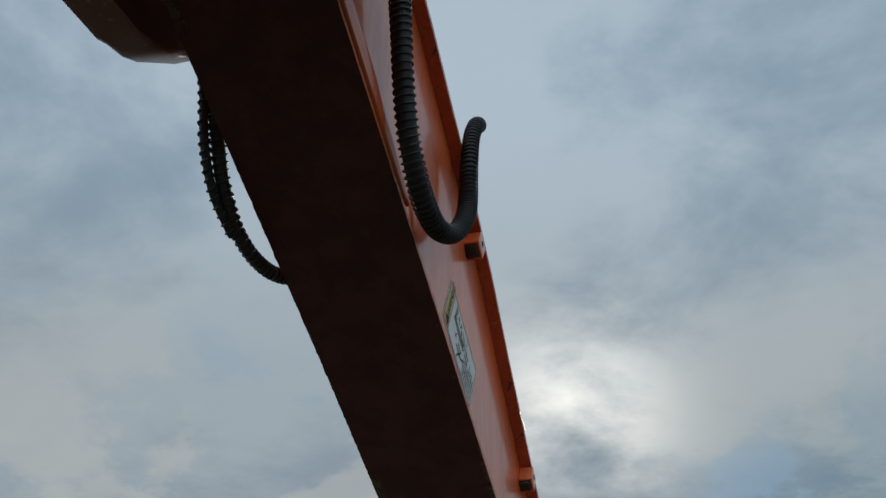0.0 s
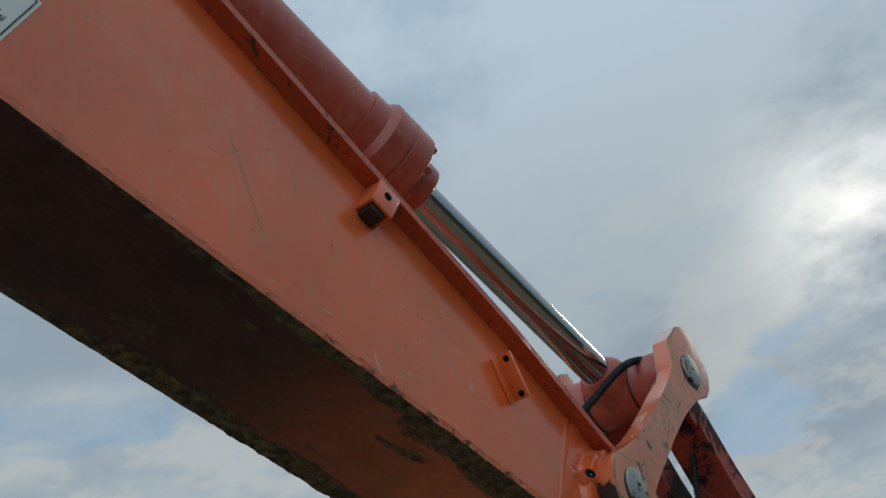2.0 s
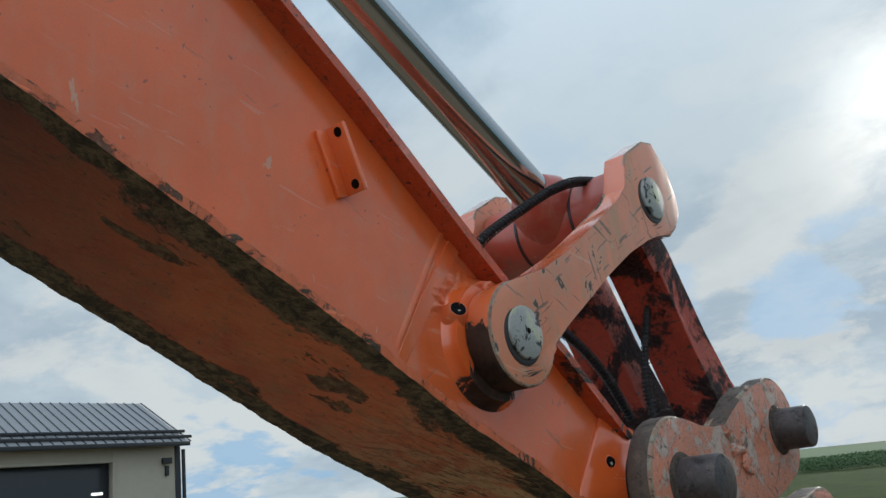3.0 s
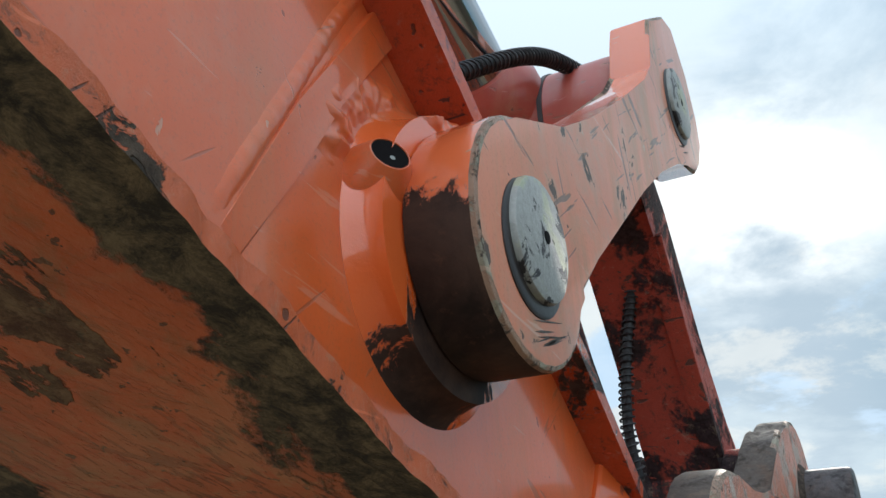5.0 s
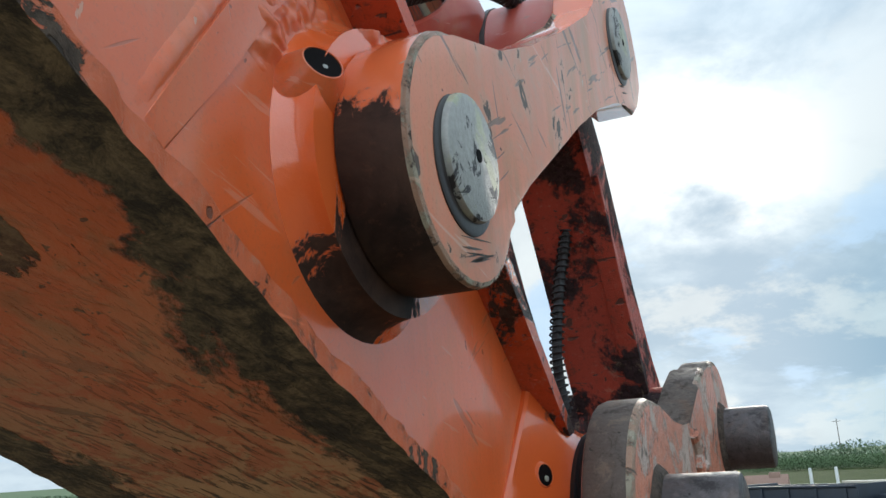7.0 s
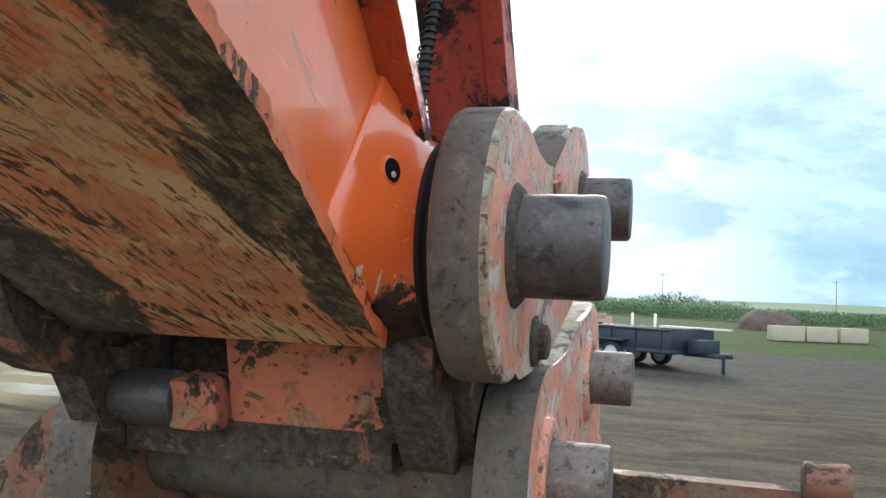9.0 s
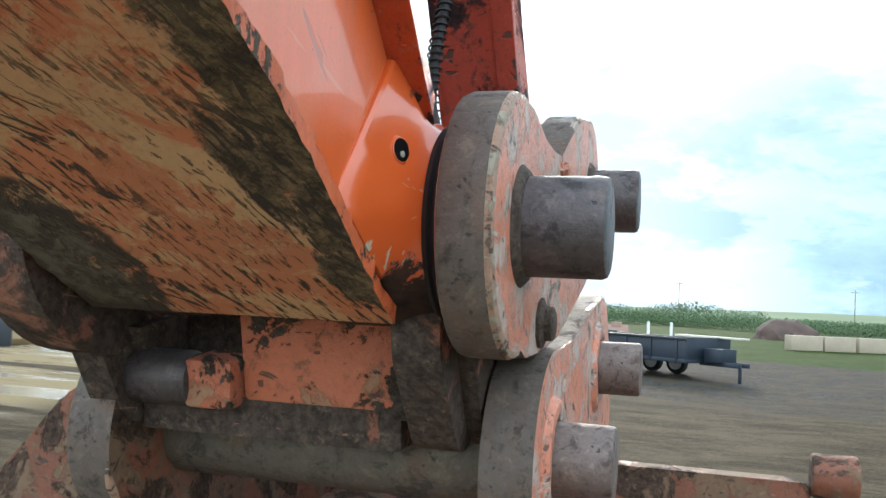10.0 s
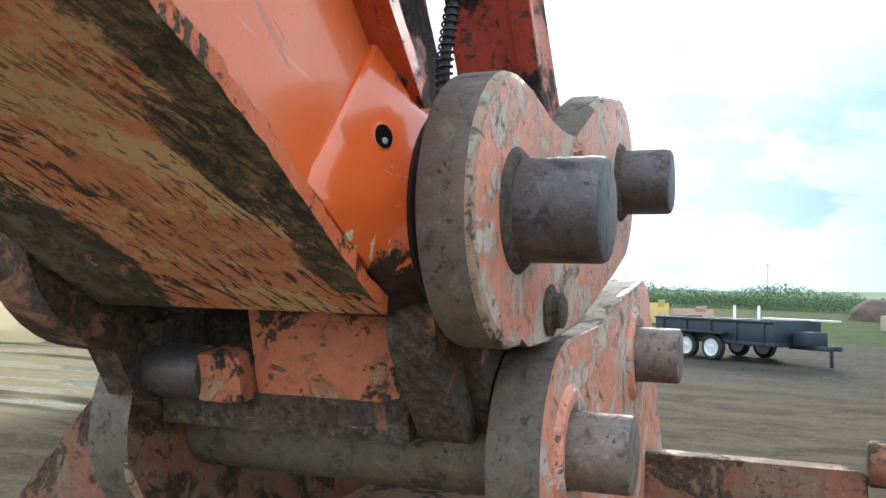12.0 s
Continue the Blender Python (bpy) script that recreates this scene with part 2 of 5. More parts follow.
def underside():
    """The stick's belly: dark caked band along its edges, patches of grease, tan clay with many gouges towards the tip,
    and shade painted in dark maroon on its upper part.
    """
    def build(n, b, p):
        sep = n.add("ShaderNodeSeparateXYZ", Vector=p)
        x, y = sep.outputs["X"], sep.outputs["Y"]
        q = n.scaled(p, (1.0, 0.5, 0.5))
        a = n.noise(q, 8.5, 8.0, 0.62, 0.6)
        blot = n.noise(n.scaled(p, (1.0, 0.45, 0.45)), 15.0, 6.0, 0.6, 0.5)
        fine = n.noise(p, 110.0, 6.0, 0.7)
        edge = n.math("ABSOLUTE", n.math("SUBTRACT", x, 0.004))
        reach = n.math("MULTIPLY", n.ramp(y, -0.75, -1.7), 0.075)
        rag = n.math("ADD", n.math("MULTIPLY", n.math("SUBTRACT", a, 0.5), 0.20), n.math("MULTIPLY", n.math("SUBTRACT", fine, 0.5), 0.035))
        band = n.ramp(n.math("SUBTRACT", n.math("ADD", edge, rag), reach), 0.096, 0.106)
        spots = n.math("MULTIPLY", n.ramp(n.math("ADD", blot, n.math("MULTIPLY", n.math("SUBTRACT", fine, 0.5), 0.10)), 0.615, 0.63), n.ramp(y, -1.5, -0.9))
        tip = n.ramp(y, -0.55, -0.22)
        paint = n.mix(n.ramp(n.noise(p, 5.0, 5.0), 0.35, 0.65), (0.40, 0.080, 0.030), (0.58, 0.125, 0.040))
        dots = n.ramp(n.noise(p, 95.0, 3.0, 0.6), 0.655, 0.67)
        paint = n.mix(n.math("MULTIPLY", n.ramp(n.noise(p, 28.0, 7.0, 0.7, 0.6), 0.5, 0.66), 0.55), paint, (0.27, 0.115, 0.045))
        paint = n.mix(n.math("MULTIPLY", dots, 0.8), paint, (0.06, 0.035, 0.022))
        # shade on the upper belly, put into the paint as dark maroon
        upper_shade = n.ramp(y, -0.62, -1.15)
        paint = n.mix(upper_shade, paint, n.mix(n.ramp(n.noise(p, 13.0, 6.0, 0.65), 0.35, 0.65), (0.040, 0.011, 0.012), (0.070, 0.019, 0.017)))
        paint = n.mix(n.math("MULTIPLY", tip, 0.6), paint, (0.40, 0.20, 0.105))
        clay = n.mix(fine, (0.38, 0.235, 0.115), (0.58, 0.41, 0.22))
        rub = n.noise(n.scaled(p, (15.0, 15.0, 15.0)), 1.0, 13.0, 0.76, 0.5)
        col = n.mix(n.math("MULTIPLY", n.ramp(rub, 0.46, 0.54), n.math("ADD", n.math("MULTIPLY", n.math("SUBTRACT", 1.0, upper_shade), 0.10), n.math("MULTIPLY", tip, 0.66))), paint, clay)
        grime = n.mix(n.ramp(n.noise(p, 48.0, 10.0, 0.82, 0.4), 0.40, 0.66), (0.030, 0.023, 0.016), (0.20, 0.14, 0.075))
        dirt = n.math("MAXIMUM", band, n.math("MULTIPLY", spots, 0.9))
        col = n.mix(dirt, col, grime)
        turn = n.add("ShaderNodeVectorRotate", Vector=p, Angle=radians(17))
        gouge = n.noise(n.scaled(turn.outputs[0], (72.0, 8.5, 30.0)), 1.0, 5.0, 0.65, 0.6)
        turn2 = n.add("ShaderNodeVectorRotate", Vector=p, Angle=radians(47))
        gouge2 = n.noise(n.scaled(turn2.outputs[0], (80.0, 8.0, 30.0)), 1.0, 5.0, 0.65, 0.6)
        hair = n.noise(n.scaled(turn.outputs[0], (240.0, 16.0, 80.0)), 1.0, 3.0, 0.6, 0.4)
        g = n.math("MAXIMUM", n.math("MAXIMUM", n.ramp(gouge, 0.61, 0.625), n.ramp(gouge2, 0.60, 0.62)), n.ramp(hair, 0.575, 0.595))
        g = n.math("MULTIPLY", g, n.ramp(n.noise(p, 9.0, 6.0, 0.65, 0.5), 0.32, 0.50))
        g = n.math("MULTIPLY", g, n.math("ADD", 0.12, n.math("MULTIPLY", tip, 0.85)))
        col = n.mix(g, col, (0.038, 0.030, 0.022))
        off = n.vmath("LENGTH", n.scaled(n.vmath("SUBTRACT", p, (-0.105, -0.115, 1.75)), (1.0, 0.62, 0.3)))
        off = n.math("ADD", off, n.math("MULTIPLY", n.math("SUBTRACT", n.noise(p, 30.0, 5.0, 0.6), 0.5), 0.03))
        ringed = n.math("MULTIPLY", n.ramp(off, 0.066, 0.058), n.ramp(n.noise(p, 38.0, 9.0, 0.78, 0.6), 0.34, 0.48))
        col = n.mix(ringed, col, (0.045, 0.036, 0.026))
        col = n.mix(n.math("MULTIPLY", n.ramp(off, 0.044, 0.036), n.ramp(n.noise(p, 45.0, 8.0, 0.75, 0.5), 0.42, 0.56)), col, n.mix(fine, (0.045, 0.040, 0.028), (0.15, 0.135, 0.095)))
        n.put(b.inputs["Base Color"], col)
        n.put(b.inputs["Roughness"], n.math("ADD", 0.42, n.math("MULTIPLY", n.math("MAXIMUM", dirt, tip), 0.35)))
        b.inputs["Specular IOR Level"].default_value = 0.25
        h = n.math("ADD", n.math("MULTIPLY", dirt, 0.8), n.math("ADD", n.math("MULTIPLY", fine, 0.45), n.math("MULTIPLY", g, -1.0)))
        bump(n, b, h, 0.85, 0.0025)
    return build


def stained(colour, centre, radius, rag_size=0.10):
    """Paint with one smear of black-brown grease that has a ragged, streaky edge."""
    def build(n, b, p):
        mid = n.noise(p, 22.0, 6.0, 0.65, 0.4)
        fine = n.noise(p, 130.0, 5.0, 0.7)
        rag = n.noise(n.scaled(p, (1.0, 1.7, 0.6)), 42.0, 9.0, 0.74, 0.3)
        away = n.vmath("LENGTH", n.scaled(n.vmath("SUBTRACT", p, centre), (0.0, 1.0, 1.0)))
        smear = n.ramp(n.math("ADD", away, n.math("MULTIPLY", n.math("SUBTRACT", rag, 0.5), rag_size)), radius + 0.003, radius - 0.003)
        base = n.mix(n.ramp(n.noise(p, 4.0), 0.3, 0.7), tuple(c * 0.86 for c in colour), tuple(min(1, c * 1.08) for c in colour))
        base = n.mix(n.math("MULTIPLY", n.ramp(mid, 0.66, 0.69), 0.6), base, (0.05, 0.04, 0.035))
        thin = n.math("MAXIMUM", scratches(n, p, 0.4, 80.0, 7.0, 0.68), scratches(n, p, -0.6, 85.0, 8.0, 0.685))
        base = n.mix(n.math("MULTIPLY", thin, 0.6), base, (0.40, 0.32, 0.22))
        bare = n.ramp(n.noise(n.scaled(n.vmath("ADD", p, (0.3, 0.1, 0.7)), (1.0, 2.6, 0.8)), 26.0, 4.0, 0.6, 0.3), 0.675, 0.685)
        base = n.mix(n.math("MULTIPLY", bare, 0.85), base, (0.47, 0.46, 0.34))
        black = n.mix(n.ramp(mid, 0.35, 0.7), (0.016, 0.010, 0.009), (0.065, 0.036, 0.026))
        black = n.mix(n.math("MULTIPLY", n.ramp(fine, 0.56, 0.7), 0.35), black, (0.12, 0.055, 0.032))
        n.put(b.inputs["Base Color"], n.mix(smear, base, black))
        n.put(b.inputs["Roughness"], n.math("ADD", 0.25, n.math("MULTIPLY", smear, 0.42)))
        n.put(b.inputs["Coat Weight"], n.math("MULTIPLY", n.math("SUBTRACT", 1.0, smear), 0.95))
        b.inputs["Coat Roughness"].default_value = 0.06
        n.put(b.inputs["Specular IOR Level"], n.math("SUBTRACT", 0.5, n.math("MULTIPLY", smear, 0.3)))
        bump(n, b, n.math("ADD", n.math("MULTIPLY", smear, 0.6), n.math("ADD", n.math("MULTIPLY", fine, 0.3), n.math("MULTIPLY", mid, 0.3))), 0.45, 0.002)
    return build


def galled():
    """Hammered pin end: bare grey steel, pits, black smears and traces of green paint."""
    def build(n, b, p):
        a = n.noise(p, 34.0, 7.0, 0.65, 0.6)
        f = n.noise(p, 190.0, 5.0, 0.7)
        c = n.noise(n.vmath("ADD", p, (1.3, 0.4, 2.2)), 22.0, 5.0, 0.6, 0.4)
        col = n.mix(f, (0.20, 0.20, 0.185), (0.46, 0.46, 0.43))
        col = n.mix(n.math("MULTIPLY", n.ramp(c, 0.54, 0.62), 0.5), col, (0.44, 0.47, 0.25))
        dark = n.ramp(a, 0.555, 0.58)
        col = n.mix(dark, col, (0.03, 0.028, 0.03))
        n.put(b.inputs["Base Color"], col)
        b.inputs["Metallic"].default_value = 0.35
        b.inputs["Roughness"].default_value = 0.48
        bump(n, b, n.math("ADD", f, n.math("MULTIPLY", dark, -0.6)), 0.5, 0.0015)
    return build


def steel(colour, rough=0.45, metal=0.6, rust=0.4, scale=14.0):
    def build(n, b, p):
        a = n.noise(p, scale, 7.0, 0.65, 0.4)
        f = n.noise(p, 150.0, 5.0, 0.6)
        lines = n.noise(n.scaled(p, (8.0, 90.0, 90.0)), 1.0, 3.0)
        col = n.mix(f, tuple(c * 0.7 for c in colour), tuple(c * 1.25 for c in colour))
        col = n.mix(n.math("MULTIPLY", n.ramp(a, 0.5, 0.66), rust), col, (0.16, 0.085, 0.05))
        soil = n.noise(n.vmath("ADD", p, (0.7, 2.2, 5.0)), scale * 2.2, 9.0, 0.74, 0.5)
        col = n.mix(n.math("MULTIPLY", n.ramp(soil, 0.52, 0.62), 0.7), col, tuple(c * 0.35 for c in colour))
        col = n.mix(n.math("MULTIPLY", n.ramp(soil, 0.44, 0.36), 0.5), col, tuple(k * c for k, c in zip((2.0, 1.85, 1.6), colour)))
        rough_grain = n.noise(p, 70.0, 9.0, 0.82, 0.2)
        col = n.mix(n.math("MULTIPLY", n.ramp(rough_grain, 0.53, 0.64), 0.55), col, tuple(c * 0.3 for c in colour))
        col = n.mix(n.math("MULTIPLY", n.ramp(rough_grain, 0.45, 0.36), 0.45), col, tuple(min(0.4, c * 1.9) for c in colour))
        pit = n.ramp(n.noise(p, 110.0, 2.0, 0.5), 0.69, 0.72)
        col = n.mix(n.math("MULTIPLY", pit, 0.8), col, (0.03, 0.025, 0.02))
        n.put(b.inputs["Base Color"], col)
        b.inputs["Metallic"].default_value = metal
        n.put(b.inputs["Roughness"], n.math("ADD", rough - 0.1, n.math("ADD", n.math("MULTIPLY", a, 0.3), n.math("MULTIPLY", n.ramp(soil, 0.5, 0.62), 0.25))))
        bump(n, b, n.math("ADD", n.math("MULTIPLY", pit, -0.8), n.math("ADD", f, n.math("MULTIPLY", lines, 0.5))), 0.7, 0.0014)
    return build


def plain(colour, rough=0.6, metal=0.0, vary=0.25, scale=30.0, rise=0.2):
    def build(n, b, p):
        a = n.noise(p, scale, 5.0, 0.6)
        n.put(b.inputs["Base Color"], n.mix(a, tuple(c * (1 - vary) for c in colour), tuple(min(1, c * (1 + vary)) for c in colour)))
        b.inputs["Roughness"].default_value = rough
        b.inputs["Metallic"].default_value = metal
        bump(n, b, a, rise, 0.001)
    return build


ORANGE = (0.72, 0.122, 0.026)
RED = (0.40, 0.060, 0.038)
M = {
    "orange": material("orange_paint", painted(ORANGE, wear=0.55, scratch=0.4, coat=0.5, at=0.69)),
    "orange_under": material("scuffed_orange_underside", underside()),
    # orange boom in dark maroon: the shade under it is in this colour
    "boom": material("shaded_boom_paint", painted((0.075, 0.018, 0.015), dust=0.08, wear=0.6, rough=0.45)),
    "flange": material("greased_flange_paint", worn((0.60, 0.090, 0.030), grime=(0.030, 0.022, 0.020), mud=(0.5, 0.22, 0.12), lo=0.51, hi=0.53, mudlo=0.74, rough=0.45, stretch=(1.0, 0.6, 0.6), scale=11.0, start=(-0.36, -0.22))),
    "red": material("red_cylinder_paint", painted(RED, dust=0.3, wear=0.5, rough=0.33)),
    "link": material("scratched_link_paint", painted((0.70, 0.225, 0.115), dust=0.95, wear=0.9, rough=0.40, scratch=0.9, at=0.640, dense=0.045)),
    "hlink": material("greasy_red_link", worn((0.46, 0.060, 0.030), grime=(0.026, 0.017, 0.018), lo=0.45, hi=0.515, mudlo=0.72, rough=0.8, scale=6.0)),
    "coupler": material("rubbed_coupler_paint", worn((0.66, 0.24, 0.145), grime=(0.13, 0.11, 0.095), mud=(0.50, 0.42, 0.36), lo=0.60, hi=0.62, mudlo=0.50, rough=0.58, scale=13.0)),
    "cross": material("flaking_cross_paint", worn((0.50, 0.145, 0.072), grime=(0.036, 0.028, 0.022), mud=(0.34, 0.20, 0.115), lo=0.52, hi=0.54, mudlo=0.54, rough=0.6, scale=15.0)),
    # grime of hooks and lip; on the far side plate it also paints in shade
    "grimy_shaded": material("blackened_shaded_steel", worn((0.26, 0.095, 0.052), grime=(0.040, 0.030, 0.024), mud=(0.22, 0.14, 0.07), lo=0.36, hi=0.45, mudlo=0.66, rough=0.62, scale=16.0)),
    "grease": material("black_grease", plain((0.022, 0.016, 0.015), 0.42, 0.0, 0.5, 45.0, 0.5)),
    "pin": material("dark_pin_steel", steel((0.078, 0.066, 0.066), 0.42, 0.45, 0.35)),
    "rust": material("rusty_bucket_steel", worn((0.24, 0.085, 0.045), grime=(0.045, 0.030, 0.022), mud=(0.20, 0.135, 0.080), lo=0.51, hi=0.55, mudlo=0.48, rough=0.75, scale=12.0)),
    "worn_edge": material("bare_plate_edge", steel((0.102, 0.080, 0.066), 0.62, 0.1, 0.45, 18.0)),
    "tube": material("dirty_cross_tube", steel((0.115, 0.098, 0.076), 0.6, 0.2, 0.35, 16.0)),
    "bucket_pin": material("worn_bucket_pin", steel((0.17, 0.130, 0.115), 0.5, 0.35, 0.6, 20.0)),
    "edge": material("chipped_plate_edge", worn((0.40, 0.24, 0.16), grime=(0.07, 0.055, 0.045), mud=(0.38, 0.36, 0.27), lo=0.53, hi=0.57, mudlo=0.50, rough=0.6, scale=34.0)),
    "lip": material("chipped_plate_lip", worn((0.70, 0.15, 0.05), grime=(0.05, 0.036, 0.026), mud=(0.45, 0.30, 0.2), lo=0.565, hi=0.58, mudlo=0.63, rough=0.5, stretch=(1.0, 0.5, 0.9), scale=26.0, start=(-1.6, -0.7))),
    "cap": material("galled_pin_end", galled()),
    "chrome": material("chrome_rod", plain((0.40, 0.415, 0.43), 0.12, 1.0, 0.05, 6.0, 0.01)),
    "rubber": material("black_hose_rubber", plain((0.011, 0.011, 0.012), 0.62, 0.0, 0.5, 60.0)),
    "spring": material("black_hose_guard", plain((0.013, 0.013, 0.015), 0.5, 0.0, 0.3, 60.0)),
    "tip": material("tip_casting_paint", stained(ORANGE, (0.0, -0.020, 1.700), 0.085, 0.16)),
    "boss": material("greased_boss_paint", stained(ORANGE, (0.0, -0.388, 1.955), 0.044)),
    "link_rim": material("greased_link_rim", stained((0.70, 0.15, 0.05), (0.0, -0.425, 1.935), 0.100, 0.12)),
    # near-black: the shade inside holes is put into this colour
    "hole": material("hole_dark", plain((0.006, 0.005, 0.005), 0.7)),
    "decal": material("white_sticker", plain((0.66, 0.68, 0.66), 0.4, 0.0, 0.06, 12.0, 0.02)),
    "amber": material("amber_sticker", plain((0.62, 0.40, 0.10), 0.4, 0.0, 0.3, 25.0, 0.02)),
    "ink": material("sticker_ink", plain((0.012, 0.012, 0.014), 0.5)),
}

M["hole"].node_tree.nodes["Principled BSDF"].inputs["Specular IOR Level"].default_value = 0.05

# ---- helpers for building ----
XC = 0.012                                      # middle of the stick


def flip(x):
    return 2 * XC - x


def thing(name, label, category, at=(0, 0, 0), group="", kind=""):
    ob = new(name)
    ob.location = at
    ob.empty_display_size = 0.05
    return tagged(ob, label, category, group, kind)


def part(name, bm, mat, parent=None, label="", smooth=True, rim=None, edge=None):
    bmesh.ops.recalc_face_normals(bm, faces=bm.faces)
    me = bpy.data.meshes.new(name)
    bm.to_mesh(me)
    bm.free()
    if smooth:
        for f in me.polygons:
            f.use_smooth = True
        me.set_sharp_from_angle(angle=radians(32))
    ob = new(name, me)
    me.materials.append(M[mat] if isinstance(mat, str) else mat)
    if rim:
        me.materials.append(M[rim])
        for f in me.polygons:
            f.material_index = 1 if abs(f.normal.x) < 0.6 else 0
    if edge:
        me.materials.append(M[edge])
        for f in me.polygons:
            if 0.2 < f.normal.x < 0.96:
                f.material_index = 2
    if parent:
        ob.parent = parent
        ob.matrix_parent_inverse = Matrix.Translation(-Vector(parent.location)) if parent.type == "EMPTY" and not parent.parent else Matrix()
    if label:
        ob["label"] = label
    return ob


def prism(bm, yz, x0, x1, bevel=0.004, seg=2):
    """A plate of the outline yz (y, z) between x0 and x1, its rims rounded off."""
    lo = [bm.verts.new((x0, y, z)) for y, z in yz]
    hi = [bm.verts.new((x1, y, z)) for y, z in yz]
    faces = [bm.faces.new(lo), bm.faces.new(hi[::-1])]
    k = len(yz)
    for i in range(k):
        faces.append(bm.faces.new((lo[i], hi[i], hi[(i + 1) % k], lo[(i + 1) % k])))
    if bevel:
        rim = [e for f in faces[:2] for e in f.edges]
        bmesh.ops.bevel(bm, geom=rim, offset=bevel, segments=seg, affect="EDGES", profile=0.5)
    return bm


def lathe(bm, origin, axis, rings, seg=40, close=True):
    """A turned body: rings of (distance along the axis, radius)."""
    origin, axis = Vector(origin), Vector(axis).normalized()
    u = axis.orthogonal().normalized()
    v = axis.cross(u)
    loops = []
    for s, r in rings:
        loops.append([bm.verts.new(origin + axis * s + (u * math.cos(a) + v * math.sin(a)) * r)
                      for a in (2 * math.pi * i / seg for i in range(seg))])
    for p, q in zip(loops, loops[1:]):
        for i in range(seg):
            bm.faces.new((p[i], p[(i + 1) % seg], q[(i + 1) % seg], q[i]))
    if close:
        bm.faces.new(loops[0][::-1])
        bm.faces.new(loops[-1])
    return bm


def rod_x(bm, y, z, r, x0, x1, bevel=0.004, seg=40):
    return lathe(bm, (0, y, z), (1, 0, 0), [(x0, r - bevel), (x0 + bevel * 0.3, r - bevel * 0.3), (x0 + bevel, r), (x1 - bevel, r), (x1 - bevel * 0.3, r - bevel * 0.3), (x1, r - bevel)], seg)


def block(bm, centre, size, m=None, bevel=0.003):
    r = bmesh.ops.create_cube(bm, size=1.0, matrix=Matrix.Translation(centre) @ (m or Matrix()) @ Matrix.Diagonal((*size, 1)))
    if bevel:
        edges = list({e for v in r["verts"] for e in v.link_edges})
        bmesh.ops.bevel(bm, geom=edges, offset=bevel, segments=2, affect="EDGES", profile=0.5)
    return bm


def smooth_path(points, step=0.01):
    """A soft curve through the points, at even steps."""
    pts = [Vector(p) for p in points]
    ext = [pts[0] * 2 - pts[1]] + pts + [pts[-1] * 2 - pts[-2]]
    dense = []
    for i in range(len(pts) - 1):
        a, b, c, d = ext[i:i + 4]
        for k in range(24):
            t = k / 24
            dense.append(0.5 * ((2 * b) + (c - a) * t + (2 * a - 5 * b + 4 * c - d) * t * t + (3 * b - a - 3 * c + d) * t ** 3))
    dense.append(pts[-1])
    out, left = [dense[0]], 0.0
    for p, q in zip(dense, dense[1:]):
        left += (q - p).length
        if left >= step:
            out.append(q)
            left = 0.0
    return out


def frames_along(path):
    t = [(path[min(i + 1, len(path) - 1)] - path[max(i - 1, 0)]).normalized() for i in range(len(path))]
    u = t[0].orthogonal().normalized()
    for p, d in zip(path, t):
        u = (u - d * u.dot(d)).normalized()
        yield p, u.copy(), d.cross(u)


def sweep(bm, path, r, seg=10):
    loops = [[bm.verts.new(p + (u * math.cos(a) + v * math.sin(a)) * r) for a in (2 * math.pi * i / seg for i in range(seg))]
             for p, u, v in frames_along(path)]
    for p, q in zip(loops, loops[1:]):
        for i in range(seg):
            bm.faces.new((p[i], p[(i + 1) % seg], q[(i + 1) % seg], q[i]))
    bm.faces.new(loops[0][::-1])
    bm.faces.new(loops[-1])
    return bm


def coil(bm, path, r, pitch, wire, seg=5, per=14):
    """A spiral guard round a hose."""
    length = sum((b - a).length for a, b in zip(path, path[1:]))
    fr = list(frames_along(path))
    n = int(length / pitch * per)
    pts = []
    for i in range(n):
        f = i / n * (len(fr) - 1)
        k, w = int(f), f - int(f)
        p0, u0, v0 = fr[k]
        p1, u1, v1 = fr[min(k + 1, len(fr) - 1)]
        a = 2 * math.pi * i / per
        jit = 1.0 + 0.05 * math.sin(i * 0.013)
        pts.append(p0.lerp(p1, w) + (u0.lerp(u1, w) * math.cos(a) + v0.lerp(v1, w) * math.sin(a)) * r * jit)
    return sweep(bm, pts, wire, seg)


def outline(discs, steps=14):
    """The hull outline of discs (y, z, r)."""
    pts = [(y + r * math.cos(a), z + r * math.sin(a)) for y, z, r in discs for a in (2 * math.pi * i / (steps * 3) for i in range(steps * 3))]
    pts = sorted(set((round(a, 5), round(b, 5)) for a, b in pts))

    def half(seq):
        h = []
        for p in seq:
            while len(h) > 1 and (h[-1][0] - h[-2][0]) * (p[1] - h[-2][1]) - (h[-1][1] - h[-2][1]) * (p[0] - h[-2][0]) <= 0:
                h.pop()
            h.append(p)
        return h
    a, b = half(pts), half(pts[::-1])
    return a[:-1] + b[:-1]


def arc(y, z, r, a0, a1, n=10):
    return [(y + r * math.cos(radians(a0 + (a1 - a0) * i / n)), z + r * math.sin(radians(a0 + (a1 - a0) * i / n))) for i in range(n + 1)]


# ---- the plan of the linkage, (y, z) ----
TIP, BUCKET_LINK = (0.0, 1.80), (0.443, 1.876)
PIVOT_A, PIVOT_B = (-0.360, 2.019), (0.097, 2.298)
PIN_FRONT, PIN_BACK = (0.144, 1.596), (0.510, 1.660)
SLOPE = Vector((0, 0.894, -0.447))              # down along the stick's underside


